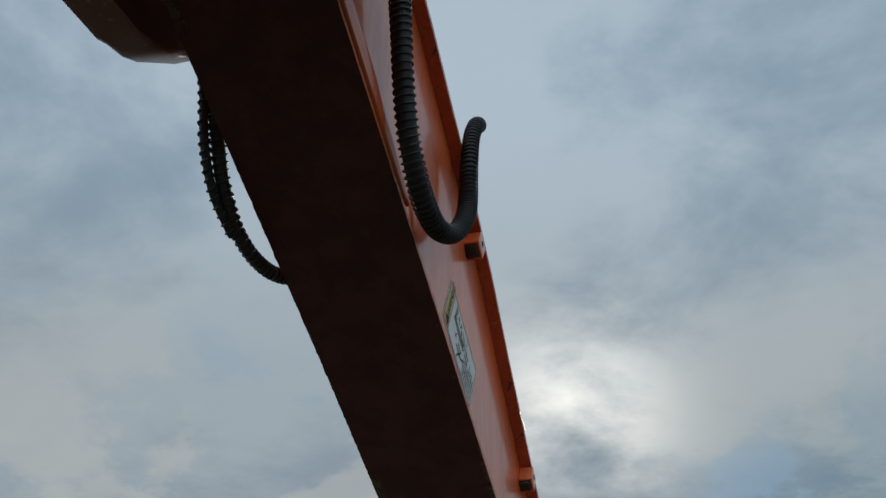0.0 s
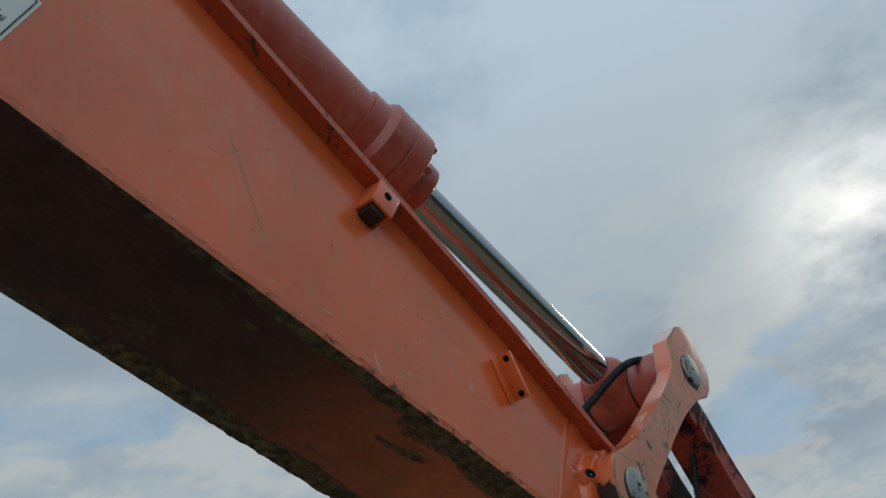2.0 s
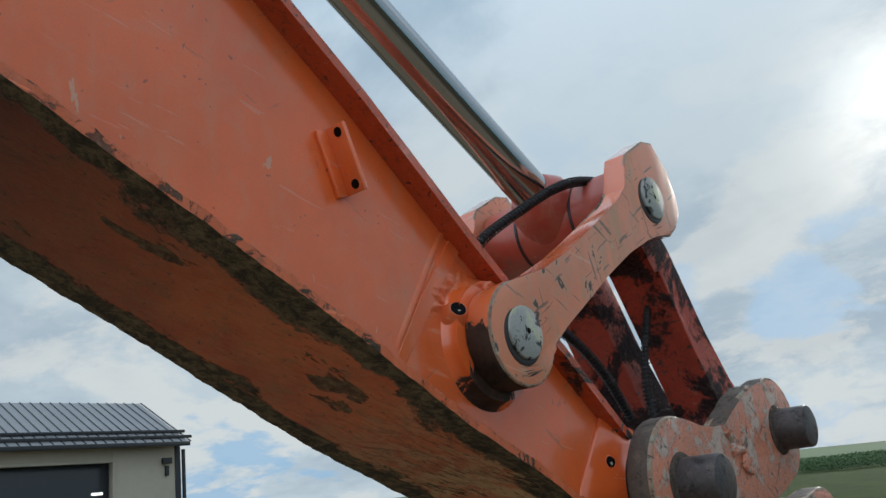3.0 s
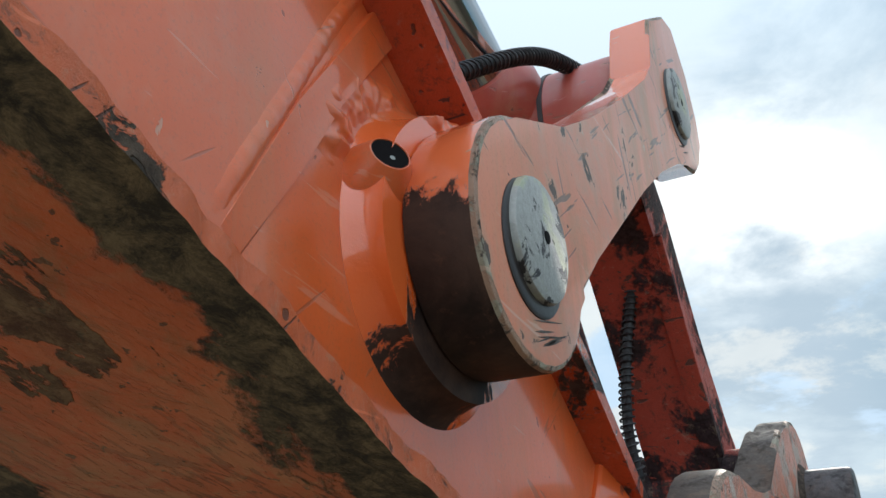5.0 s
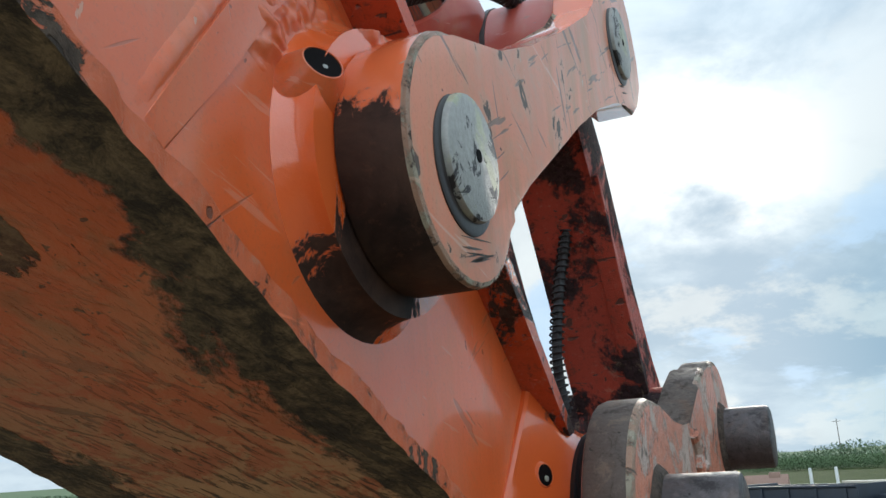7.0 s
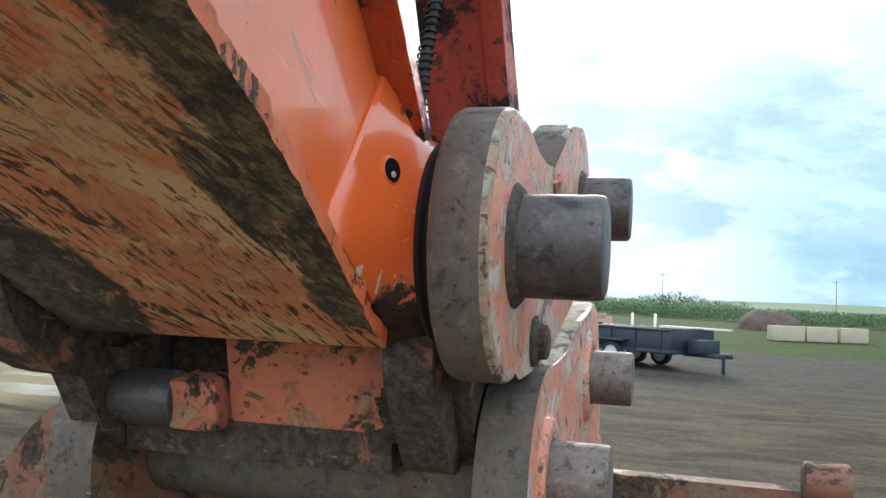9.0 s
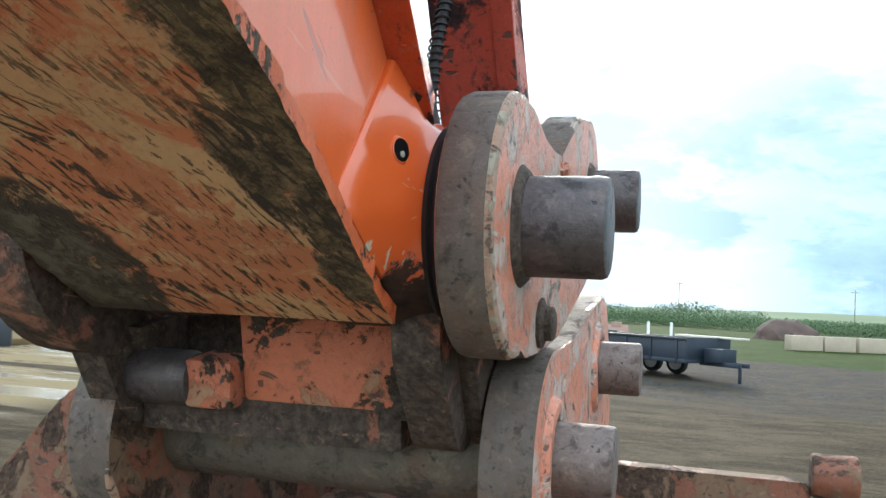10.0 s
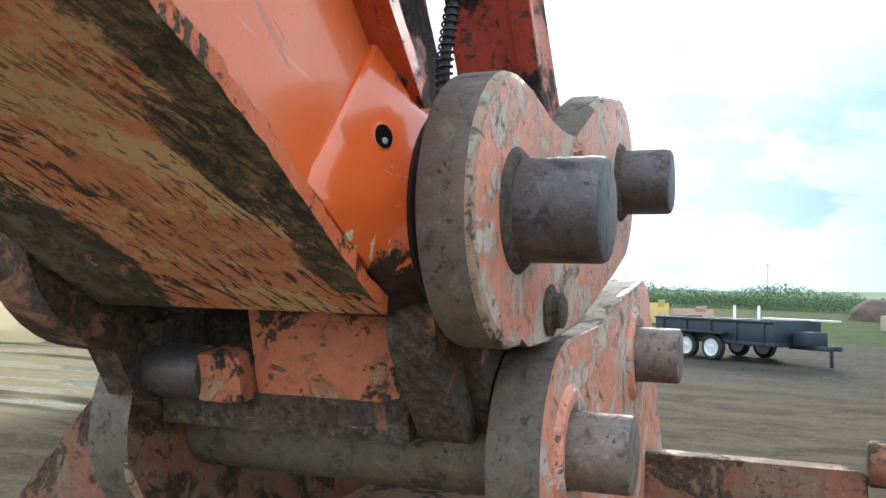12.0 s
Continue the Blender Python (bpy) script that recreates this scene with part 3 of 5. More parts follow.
def low_z(y):
    """Underside of the stick."""
    return float(np.interp(y, (-3.4, -2.35, -1.70, -1.20, -0.70, -0.43, -0.245, -0.09, 0.1), (3.40, 2.887, 2.572, 2.319, 2.066, 1.922, 1.839, 1.752, 1.660)))


def top_z(y):
    """Flange on the cylinder side of the stick."""
    ys = (-3.4, -2.4, -2.0, -1.67, -1.4, -1.2, -0.88, -0.57, -0.35, -0.20, -0.06, 0.2)
    zs = (3.97, 3.495, 3.303, 3.109, 2.929, 2.760, 2.514, 2.277, 2.099, 2.005, 1.900, 1.70)
    return float(np.interp(y, ys, zs))


BOSS = [(0.083 + 0.031 * (1 - math.sin(k * math.pi / 22)), 0.119 + 0.031 * (1 - math.cos(k * math.pi / 22))) for k in range(12)]   # radius, height

STATIONS = [-3.4 + 0.1 * i for i in range(34)] + [-0.05]


def half_width(y):
    return float(np.interp(y, (-3.4, -0.6, -0.25, 0.0), (0.137, 0.135, 0.122, 0.112)))


def overhang(y):
    return float(np.interp(y, (-3.4, -0.4, -0.05), (0.034, 0.034, 0.026)))


def loft(bm, sections):
    """Skin over closed sections of equal count."""
    loops = [[bm.verts.new(p) for p in s] for s in sections]
    k = len(loops[0])
    for p, q in zip(loops, loops[1:]):
        for i in range(k):
            bm.faces.new((p[i], p[(i + 1) % k], q[(i + 1) % k], q[i]))
    bm.faces.new(loops[0][::-1])
    bm.faces.new(loops[-1])
    return bm


# ---- ground and distance ----
def build_ground():
    def build(n, b, p):
        sep = n.add("ShaderNodeSeparateXYZ", Vector=p)
        big = n.noise(p, 0.16, 5.0, 0.6, 0.4)
        ruts = n.noise(n.scaled(p, (0.55, 1.2, 1.0)), 1.0, 9.0, 0.72, 0.6)
        stones = n.noise(p, 9.0, 8.0, 0.75)
        mud = n.mix(n.ramp(ruts, 0.35, 0.65), (0.046, 0.034, 0.021), (0.118, 0.092, 0.060))
        gravel = n.mix(n.ramp(stones, 0.3, 0.7), (0.012, 0.012, 0.013), (0.100, 0.097, 0.094))
        patch = n.noise(p, 0.9, 10.0, 0.72, 0.5)
        gravel = n.mix(n.math("MULTIPLY", n.ramp(patch, 0.44, 0.58), 0.85), gravel, (0.088, 0.068, 0.046))
        gravel = n.mix(n.math("MULTIPLY", n.ramp(patch, 0.44, 0.34), 0.6), gravel, (0.115, 0.110, 0.102))
        gravel = n.mix(n.math("MULTIPLY", n.ramp(n.noise(p, 4.5, 6.0, 0.7), 0.56, 0.66), 0.6), gravel, (0.045, 0.038, 0.032))
        # gravel lies further out, brown clay near the machine
        far = n.math("ADD", n.vmath("LENGTH", n.scaled(p, (0.9, 1.0, 0.0))), n.math("MULTIPLY", n.math("SUBTRACT", big, 0.5), 16.0))
        # pale unseen patch by the machine, added to bounce light up to the belly
        mud = n.mix(n.ramp(n.vmath("LENGTH", n.scaled(p, (1.0, 1.0, 0.0))), 7.0, 4.0), mud, (0.34, 0.27, 0.19))
        pebble = n.noise(p, 16.0, 6.0, 0.75)
        mud = n.mix(n.math("MULTIPLY", n.ramp(pebble, 0.52, 0.6), 0.5), mud, (0.165, 0.125, 0.080))
        mud = n.mix(n.math("MULTIPLY", n.ramp(pebble, 0.46, 0.38), 0.6), mud, (0.075, 0.053, 0.034))
        col = n.mix(n.ramp(far, 14.0, 22.0), mud, gravel)
        col = n.mix(n.math("MULTIPLY", n.ramp(ruts, 0.60, 0.68), 0.7), col, (0.095, 0.065, 0.045))
        grass = n.math("ADD", far, n.math("MULTIPLY", n.math("SUBTRACT", n.noise(p, 0.5), 0.5), 4.0))
        green = n.mix(n.ramp(n.noise(p, 0.5, 10.0, 0.75), 0.35, 0.65), (0.024, 0.050, 0.008), (0.054, 0.084, 0.016))
        col = n.mix(n.ramp(grass, 35.0, 37.0), col, green)
        pale = n.math("MULTIPLY", n.ramp(n.math("MULTIPLY", sep.outputs["X"], -1.0), 7.5, 9.5), n.ramp(n.noise(n.scaled(p, (0.12, 0.5, 1.0)), 1.0, 4.0), 0.36, 0.46))
        col = n.mix(n.math("MULTIPLY", pale, n.ramp(far, 30.0, 22.0)), col, (0.31, 0.245, 0.15))
        rut = n.ramp(n.noise(n.scaled(p, (0.35, 1.5, 1.0)), 1.0, 8.0, 0.7, 0.4), 0.58, 0.66)
        col = n.mix(n.math("MULTIPLY", rut, n.math("MULTIPLY", n.ramp(far, 36.0, 28.0), 0.65)), col, (0.035, 0.026, 0.018))
        col = n.mix(1.0, col, (0.78, 0.755, 0.70), "MULTIPLY")
        n.put(b.inputs["Base Color"], col)
        wet = n.math("MULTIPLY", n.math("MULTIPLY", pale, n.ramp(far, 30.0, 22.0)), n.ramp(n.noise(n.scaled(p, (0.18, 0.9, 1.0)), 1.0, 5.0, 0.6), 0.50, 0.53))
        n.put(b.inputs["Roughness"], n.math("SUBTRACT", 0.92, n.math("MULTIPLY", wet, 0.84)))
        n.put(b.inputs["Specular IOR Level"], n.math("ADD", 0.08, n.math("MULTIPLY", wet, 0.5)))
        bump(n, b, n.math("ADD", n.math("MULTIPLY", ruts, 2.0), n.math("MULTIPLY", n.math("ADD", stones, patch), 0.7)), 0.8, 0.06)
    bm = bmesh.new()
    rings = [0.0, 1.5, 3, 5, 8, 12, 18, 26, 40, 60, 90, 140, 220, 400, 800, 2000]
    seg = 72
    loops = []
    for r in rings[1:]:
        loop = []
        for i in range(seg):
            a = 2 * math.pi * i / seg
            x, y = r * math.cos(a), r * math.sin(a)
            z = 0.05 * noise.noise(Vector((x * 0.35, y * 0.35, 0))) if r < 60 else 0.0
            loop.append(bm.verts.new((x, y, z)))
        loops.append(loop)
    c = bm.verts.new((0, 0, 0))
    for i in range(seg):
        bm.faces.new((c, loops[0][i], loops[0][(i + 1) % seg]))
    for p, q in zip(loops, loops[1:]):
        for i in range(seg):
            bm.faces.new((p[i], q[i], q[(i + 1) % seg], p[(i + 1) % seg]))
    ob = part("ground", bm, material("yard_gravel_and_grass", build))
    return tagged(ob, "brown clay and grey gravel yard with grass beyond", "ground", kind="structure")


build_ground()


# ---- stick ----
def build_stick():
    stick = thing("excavator_stick", "orange steel excavator stick with scuffed underside and welded brackets", "excavator arm", (XC, -1.2, 2.3))
    # side plates, each with its thickness
    for side in (1, -1):
        bm = bmesh.new()
        secs = []
        for y in STATIONS:
            xo, xi = XC + side * half_width(y), XC + side * (half_width(y) - 0.014)
            top = max(top_z(y), low_z(y) + 0.02)
            if side < 0:
                xo, xi = xo - 0.026, xi - 0.026
            secs.append([(xo, y, low_z(y)), (xo, y, top), (xi, y, top), (xi, y, low_z(y))])
        part("side_plate", loft(bm, secs), "orange", stick)
    # bottom plate, a little wider than the box, with a ragged burnt edge
    bm = bmesh.new()
    secs = []
    for i in range(671):
        y = -3.4 + 0.005 * i
        wob = (0.0040 * noise.noise(Vector((y * 30, 0, 0))) + 0.0034 * noise.noise(Vector((y * 85, 5, 0)))) * (1.0 if y > -1.0 else 0.35)
        w = half_width(y) + 0.007
        d = 0.014 if y < -0.1 else 0.014
        z = low_z(y)
        secs.append([(XC + w + wob, y, z - 0.0005), (XC + w + wob * 0.5, y, z - d), (XC - w - 0.026 - wob, y, z - d), (XC - w - 0.026, y, z - 0.0005)])
    bp = part("bottom_plate", loft(bm, secs), "orange_under", stick, "scuffed orange plate caked with clay and grease, upper part painted with shade")
    bp.data.materials.append(M["lip"])
    for f in bp.data.polygons:
        if abs(f.normal.x) > 0.6:
            f.material_index = 1
    # flange along the cylinder side
    bm = bmesh.new()
    secs = []
    for y in STATIONS[:-1] + [-0.055, -0.018]:
        w = half_width(y) + overhang(y)
        z = top_z(y)
        secs.append([(XC + w, y, z), (XC + w, y + 0.006, z + 0.013), (XC - w, y + 0.006, z + 0.013), (XC - w, y, z)])
    part("flange", loft(bm, secs), "flange", stick, "orange flange with black grease patches")
    # casting at the tip that flares out to the bucket pin
    bm = bmesh.new()
    secs = []
    rim = [(-0.062, 1.905), (-0.066, 1.940), (-0.083, 1.908), (-0.154, 1.822), (-0.172, 1.802), (-0.100, 1.762), (-0.020, 1.722), (0.03, 1.715), (0.085, 1.76), (0.09, 1.80), (0.075, 1.86), (0.02, 1.895), (-0.03, 1.905)]

    def reach(a):
        """Distance from the pin to the outline in the direction a."""
        d = Vector((math.cos(a), math.sin(a)))
        best = 0.085
        for p, q in zip(rim, rim[1:] + rim[:1]):
            p, q = Vector(p) - Vector(TIP), Vector(q) - Vector(TIP)
            e = q - p
            det = d.x * -e.y + d.y * e.x
            if abs(det) > 1e-9:
                t = (p.x * -e.y + p.y * e.x) / det
                k = (d.x * p.y - d.y * p.x) / det
                if t > 0 and 0 <= k <= 1:
                    best = max(best, t)
        return best
    for side in (1, -1):
        loops = []
        for x, k in ((0.06, 1.0), (0.119, 1.0), (0.1215, 0.96), (0.125, 0.72), (0.130, 0.42), (0.136, 0.2), (0.143, 0.06), (0.149, 0.0)):
            loop = []
            for i in range(72):
                a = 2 * math.pi * i / 72
                r = 0.077 + (reach(a) - 0.077) * k
                loop.append(bm.verts.new((XC + side * x, TIP[0] + r * math.cos(a), TIP[1] + r * math.sin(a))))
            loops.append(loop)
        for p, q in zip(loops, loops[1:]):
            for i in range(72):
                bm.faces.new((p[i], p[(i + 1) % 72], q[(i + 1) % 72], q[i]))
        bm.faces.new(loops[-1])
        bm.faces.new(loops[0][::-1])
    part("tip_casting", bm, "tip", stick, "glossy orange casting with black grease near the pin")
    for s in (1, -1):
        bm = bmesh.new()
        lathe(bm, (XC, *TIP), (s, 0, 0), [(0.146, 0.072), (0.148, 0.079), (0.152, 0.081), (0.154, 0.078), (0.157, 0.081), (0.161, 0.079), (0.163, 0.072)])
        part("dust_seal", bm, "rubber", stick, "black rubber seal ring")
    # boss for the side links
    for s in (1, -1):
        bm = bmesh.new()
        lathe(bm, (XC, PIVOT_A[0] - 0.006, PIVOT_A[1] - 0.002), (s, 0, 0), [(0.10, 0.114)] + [(h, r) for r, h in BOSS], 64)
        part("link_boss", bm, "boss", stick, "orange boss smeared with black grease")
    return stick


stick = build_stick()


def build_side_links():
    """The two flat links from the stick to the cylinder's rod pin."""
    ya, za = PIVOT_A
    yb, zb = PIVOT_B
    neck = [(-0.29, 2.117), (-0.225, 2.150), (-0.13, 2.207), (-0.03, 2.268), (0.005, 2.300)]
    head = [(0.014, 2.345), (0.024, 2.368), (0.100, 2.412), (0.140, 2.418), (0.184, 2.374), (0.205, 2.325), (0.206, 2.288), (0.181, 2.255), (0.150, 2.234), (0.100, 2.227)]
    back = [(0.055, 2.216), (-0.02, 2.178), (-0.10, 2.132), (-0.18, 2.080), (-0.25, 2.035), (-0.285, 2.005)]
    foot = arc(ya, za, 0.073, -12, -262, 22)
    shape = neck + head + back + foot
    for s, nm in ((1, "side_link"), (-1, "side_link")):
        link = thing(nm, "scratched pale orange steel side link with greasy pin boss", "excavator link", (XC + s * 0.17, *PIVOT_A), "side links of the bucket linkage")
        bm = bmesh.new()
        a, b = XC + s * 0.150, XC + s * 0.193
        prism(bm, shape, min(a, b), max(a, b), 0.0035)
        plate = part("link_plate", bm, "link", link, rim="link_rim", edge="edge")
        for (y, z), r, nm2 in ((PIVOT_A, 0.037, "pin_end"), (PIVOT_B, 0.040, "pin_end")):
            bm = bmesh.new()
            a, b = XC + s * 0.185, XC + s * 0.199
            rod_x(bm, y, z, r, min(a, b), max(a, b), 0.003)
            cap = part(nm2, bm, "cap", link, "galled grey pin end")
            rg = random.Random(int(abs(y) * 1000))
            for _ in range(7 if z < 2.1 else 3):
                a0 = rg.uniform(-0.062, -0.046) + z
                y0, ln, tilt = y + rg.uniform(-0.02, 0.0), rg.uniform(0.02, 0.045), rg.uniform(0.1, 0.4)
                bm = bmesh.new()
                p, q = Vector((XC + s * 0.1930, y0, a0)), Vector((XC + s * 0.1930, y0 + ln, a0 + ln * tilt))
                side = Vector((0, -tilt, 1)).normalized() * rg.uniform(0.0004, 0.0009)
                vs = [bm.verts.new(k) for k in (p, p.lerp(q, 0.3) + side, p.lerp(q, 0.7) + side * 0.7, q, p.lerp(q, 0.6) - side, p.lerp(q, 0.3) - side)]
                back = [bm.verts.new(v.co + Vector((s * 0.0004, 0, 0))) for v in vs]
                bm.faces.new(vs)
                bm.faces.new(back[::-1])
                for i in range(6):
                    bm.faces.new((vs[i], vs[(i + 1) % 6], back[(i + 1) % 6], back[i]))
                part("gouge", bm, "worn_edge", plate, smooth=False)
            bm = bmesh.new()
            lathe(bm, (XC, y - 0.004, z - 0.005), (s, 0, 0), [(0.190, r + 0.0035), (0.1938, r + 0.003), (0.1946, r + 0.001), (0.1946, r - 0.004)], 40)
            part("grease_ring", bm, "grease", cap, "ring of black grease")
            bm = bmesh.new()
            lathe(bm, (XC, y + 0.004, z + 0.002), (s, 0, 0), [(0.195, 0.004), (0.1993, 0.004)], 12)
            part("centre_hole", bm, "hole", cap)


build_side_links()


def build_cylinder():
    cyl = thing("bucket_cylinder", "red hydraulic bucket cylinder with bright chrome rod", "hydraulic cylinder", (XC, -0.9, 2.85))
    b = Vector((XC, *PIVOT_B))
    far = Vector((XC, -0.5, 2.648))
    ax = (far - b).normalized()                  # from the rod pin up to the rear
    l0 = (far - b).length
    bm = bmesh.new()
    lathe(bm, b, ax, [(0.06, 0.038), (l0 + 0.2, 0.038)], 96)
    part("rod", bm, "chrome", cyl, "polished chrome rod")
    bm = bmesh.new()
    rod_x(bm, *PIVOT_B, 0.072, XC - 0.145, XC + 0.145, 0.008)
    lathe(bm, b, ax, [(0.03, 0.066), (0.085, 0.062), (0.10, 0.052), (0.112, 0.043), (0.114, 0.036)])
    part("rod_eye", bm, "red", cyl)
    for x in (0.062, -0.062):
        bm = bmesh.new()
        lathe(bm, (XC + x, *PIVOT_B), (1, 0, 0), [(-0.003, 0.070), (-0.0028, 0.0735), (0.0028, 0.0735), (0.003, 0.070)])
        part("eye_joint", bm, "grease", cyl)
    bm = bmesh.new()
    lathe(bm, b, ax, [(l0 + 0.083, 0.030), (l0 + 0.083, 0.060), (l0 + 0.087, 0.066), (l0 + 0.14, 0.068), (l0 + 0.141, 0.099), (l0 + 0.145, 0.104), (l0 + 0.19, 0.104),
                      (l0 + 0.192, 0.101), (l0 + 0.196, 0.101), (l0 + 0.198, 0.104), (l0 + 0.245, 0.104), (l0 + 0.25, 0.100), (l0 + 0.26, 0.089), (l0 + 0.30, 0.087)])
    part("gland_head", bm, "red", cyl)
    u = Vector((1, 0, 0))
    v = ax.cross(u)
    for i in range(8):
        a = 2 * math.pi * (i + 0.5) / 8
        bm = bmesh.new()
        o = b + (u * math.cos(a) + v * math.sin(a)) * 0.089
        lathe(bm, o, ax, [(l0 + 0.126, 0.007), (l0 + 0.128, 0.009), (l0 + 0.142, 0.009)], 6)
        part("head_bolt", bm, "red", cyl)
    bm = bmesh.new()
    lathe(bm, b, ax, [(l0 + 0.27, 0.080), (l0 + 1.22, 0.080), (l0 + 1.25, 0.076)])
    part("barrel", bm, "red", cyl)
    bm = bmesh.new()
    e = b + ax * (l0 + 1.31)
    rod_x(bm, e.y, e.z, 0.075, XC - 0.06, XC + 0.06, 0.006)
    part("rear_eye", bm, "red", cyl)
    ears = thing("cylinder_bracket", "orange steel ear plates welded on the stick", "bracket", (XC, e.y, e.z))
    for s in (1, -1):
        bm = bmesh.new()
        a, c = XC + s * 0.068, XC + s * 0.092
        prism(bm, outline([(e.y + 0.01, e.z + 0.02, 0.105), (e.y - 0.16, top_z(e.y - 0.16) + 0.03, 0.03), (e.y + 0.12, top_z(e.y + 0.12) + 0.03, 0.03)]), min(a, c), max(a, c), 0.004)
        part("ear_plate", bm, "orange", ears)
    bm = bmesh.new()
    rod_x(bm, e.y, e.z, 0.035, XC - 0.11, XC + 0.11)
    part("pin", bm, "pin", ears)


build_cylinder()


def build_bucket_link():
    """The forked link from the rod pin down to the coupler."""
    ln = thing("bucket_link", "dark red greasy forked bucket link", "excavator link", (XC, *BUCKET_LINK))
    b, c = Vector((0, *PIVOT_B)), Vector((0, *BUCKET_LINK))
    d = (c - b).normalized()
    n = Vector((0, -d.z, d.y))
    if n.y > 0:
        n = -n
    for s in (1, -1):
        bm = bmesh.new()
        p = [(0.150, 2.250), (0.205, 2.197), (0.278, 2.075), (0.372, 1.935), (0.400, 1.865), (0.455, 1.845), (0.500, 1.885), (0.500, 1.960), (0.455, 1.985), (0.378, 2.088), (0.280, 2.250), (0.200, 2.330), (0.130, 2.330)]
        a, e = XC + s * 0.030, XC + s * 0.122
        prism(bm, p, min(a, e), max(a, e), 0.005)
        part("arm", bm, "hlink", ln)
        bm = bmesh.new()
        p = [(0.206, 2.190), (0.279, 2.069), (0.366, 1.937), (0.376, 1.942), (0.290, 2.076), (0.216, 2.196)]
        a, e = XC + s * 0.105, XC + s * 0.130
        prism(bm, p, min(a, e), max(a, e), 0.002)
        part("edge_strip", bm, "hlink", ln)
    bm = bmesh.new()
    rod_x(bm, *BUCKET_LINK, 0.075, XC - 0.142, XC + 0.142, 0.006)
    part("lower_boss", bm, "hlink", ln)
    for s in (1, -1):
        bm = bmesh.new()
        lathe(bm, (XC, *BUCKET_LINK), (s, 0, 0), [(0.141, 0.07), (0.142, 0.078), (0.147, 0.08), (0.150, 0.077), (0.153, 0.08), (0.157, 0.078), (0.158, 0.07)])
        part("dust_seal", bm, "rubber", ln, "black rubber seal ring")


build_bucket_link()


def build_coupler():
    cp = thing("quick_coupler", "rubbed orange steel quick coupler with protruding dark pins", "quick coupler", (XC, 0.2, 1.8))
    y1, z1 = TIP
    y2, z2 = BUCKET_LINK
    low_side = [(0.09, 1.690), (0.22, 1.705), (0.40, 1.76)]
    rear_lobe = arc(y2, z2, 0.104, -60, 125, 14) + [(0.335, 1.962), (0.275, 1.938), (0.235, 1.905), (0.195, 1.884), (0.145, 1.880), (0.10, 1.888)]
    for s in (1, -1):
        bm = bmesh.new()
        face = 0.207 if s > 0 else 0.214
        a, e = XC + s * 0.164, XC + s * face
        front_lobe = arc(y1, z1, 0.106, 72, 290, 20) if s > 0 else arc(y1, z1, 0.124, 72, 262, 20) + [(0.045, 1.667)]
        prism(bm, front_lobe + low_side + rear_lobe, min(a, e), max(a, e), 0.006)
        # far plate takes the blackened paint, which carries its shade as colour
        part("side_plate", bm, "coupler" if s > 0 else "grimy_shaded", cp, rim="worn_edge" if s > 0 else "grimy_shaded", edge="edge" if s > 0 else "grimy_shaded")
        for y, z in (TIP, BUCKET_LINK):
            bm = bmesh.new()
            a, e = XC + s * 0.150, XC + s * ((0.276 if y < 0.2 else 0.269) if s > 0 else 0.25)
            rod_x(bm, y, z, 0.040, min(a, e), max(a, e), 0.005)
            part("pin", bm, "pin", cp)
            bm = bmesh.new()
            lathe(bm, (XC, y, z), (s, 0, 0), [(0.203, 0.050), (0.207, 0.049), (0.212, 0.044), (0.214, 0.039)])
            part("weld_ring", bm, "grimy_shaded", cp)
        bm = bmesh.new()
        o = (XC + s * face, 0.10, 1.722)
        lathe(bm, o, (s, 0, 0), [(-0.01, 0.024), (0.003, 0.023), (0.006, 0.016), (0.012, 0.0155), (0.014, 0.012)], 9)
        part("bolt", bm, "grimy_shaded", cp)
        bm = bmesh.new()
        a, e = XC + s * 0.150, XC + s * 0.167
        prism(bm, [(0.02, 1.70), (0.12, 1.72), (0.30, 1.715), (0.30, 1.60), (0.12, 1.60), (0.07, 1.625)], min(a, e), max(a, e), 0.003)
        part("cheek", bm, "grimy_shaded", cp)
    bm = bmesh.new()
    prism(bm, [(0.030, 1.716), (0.075, 1.722), (0.095, 1.630), (0.052, 1.632)], XC - 0.055, XC + 0.116, 0.003)
    part("cross_plate", bm, "cross", cp, "orange cross plate with flaking paint")
    bm = bmesh.new()
    prism(bm, [(0.050, 1.640), (0.100, 1.640), (0.105, 1.606), (0.055, 1.604)], XC - 0.165, XC + 0.098, 0.005)
    part("lower_lip", bm, "grimy_shaded", cp, "blackened lower lip")
    for s in (1, -1):
        bm = bmesh.new()
        a, e = (XC + 0.112, XC + 0.152) if s > 0 else (XC - 0.198, XC - 0.166)
        prism(bm, outline([(0.02, 1.715, 0.05), (0.062, 1.645, 0.036)] if s > 0 else [(0.03, 1.705, 0.05), (0.050, 1.640, 0.030)]), min(a, e), max(a, e), 0.008, 3)
        part("hook", bm, "grimy_shaded", cp, "blackened steel hook")
    bm = bmesh.new()
    rod_x(bm, 0.045, 1.655, 0.026, XC - 0.168, XC - 0.100, 0.007, 24)
    plunger = part("lock_plunger", bm, "pin", cp, "worn grey steel plunger")
    bm = bmesh.new()
    block(bm, (XC - 0.082, 0.052, 1.655), (0.05, 0.05, 0.046), Matrix.Rotation(radians(8), 4, "X"), 0.006)
    part("plunger_block", bm, "cross", plunger)
    bm = bmesh.new()
    prism(bm, [(0.10, 1.72), (0.42, 1.74), (0.42, 1.72), (0.10, 1.66)], XC - 0.15, XC + 0.15, 0.004)
    part("inner_plate", bm, "grimy_shaded", cp)
    bm = bmesh.new()
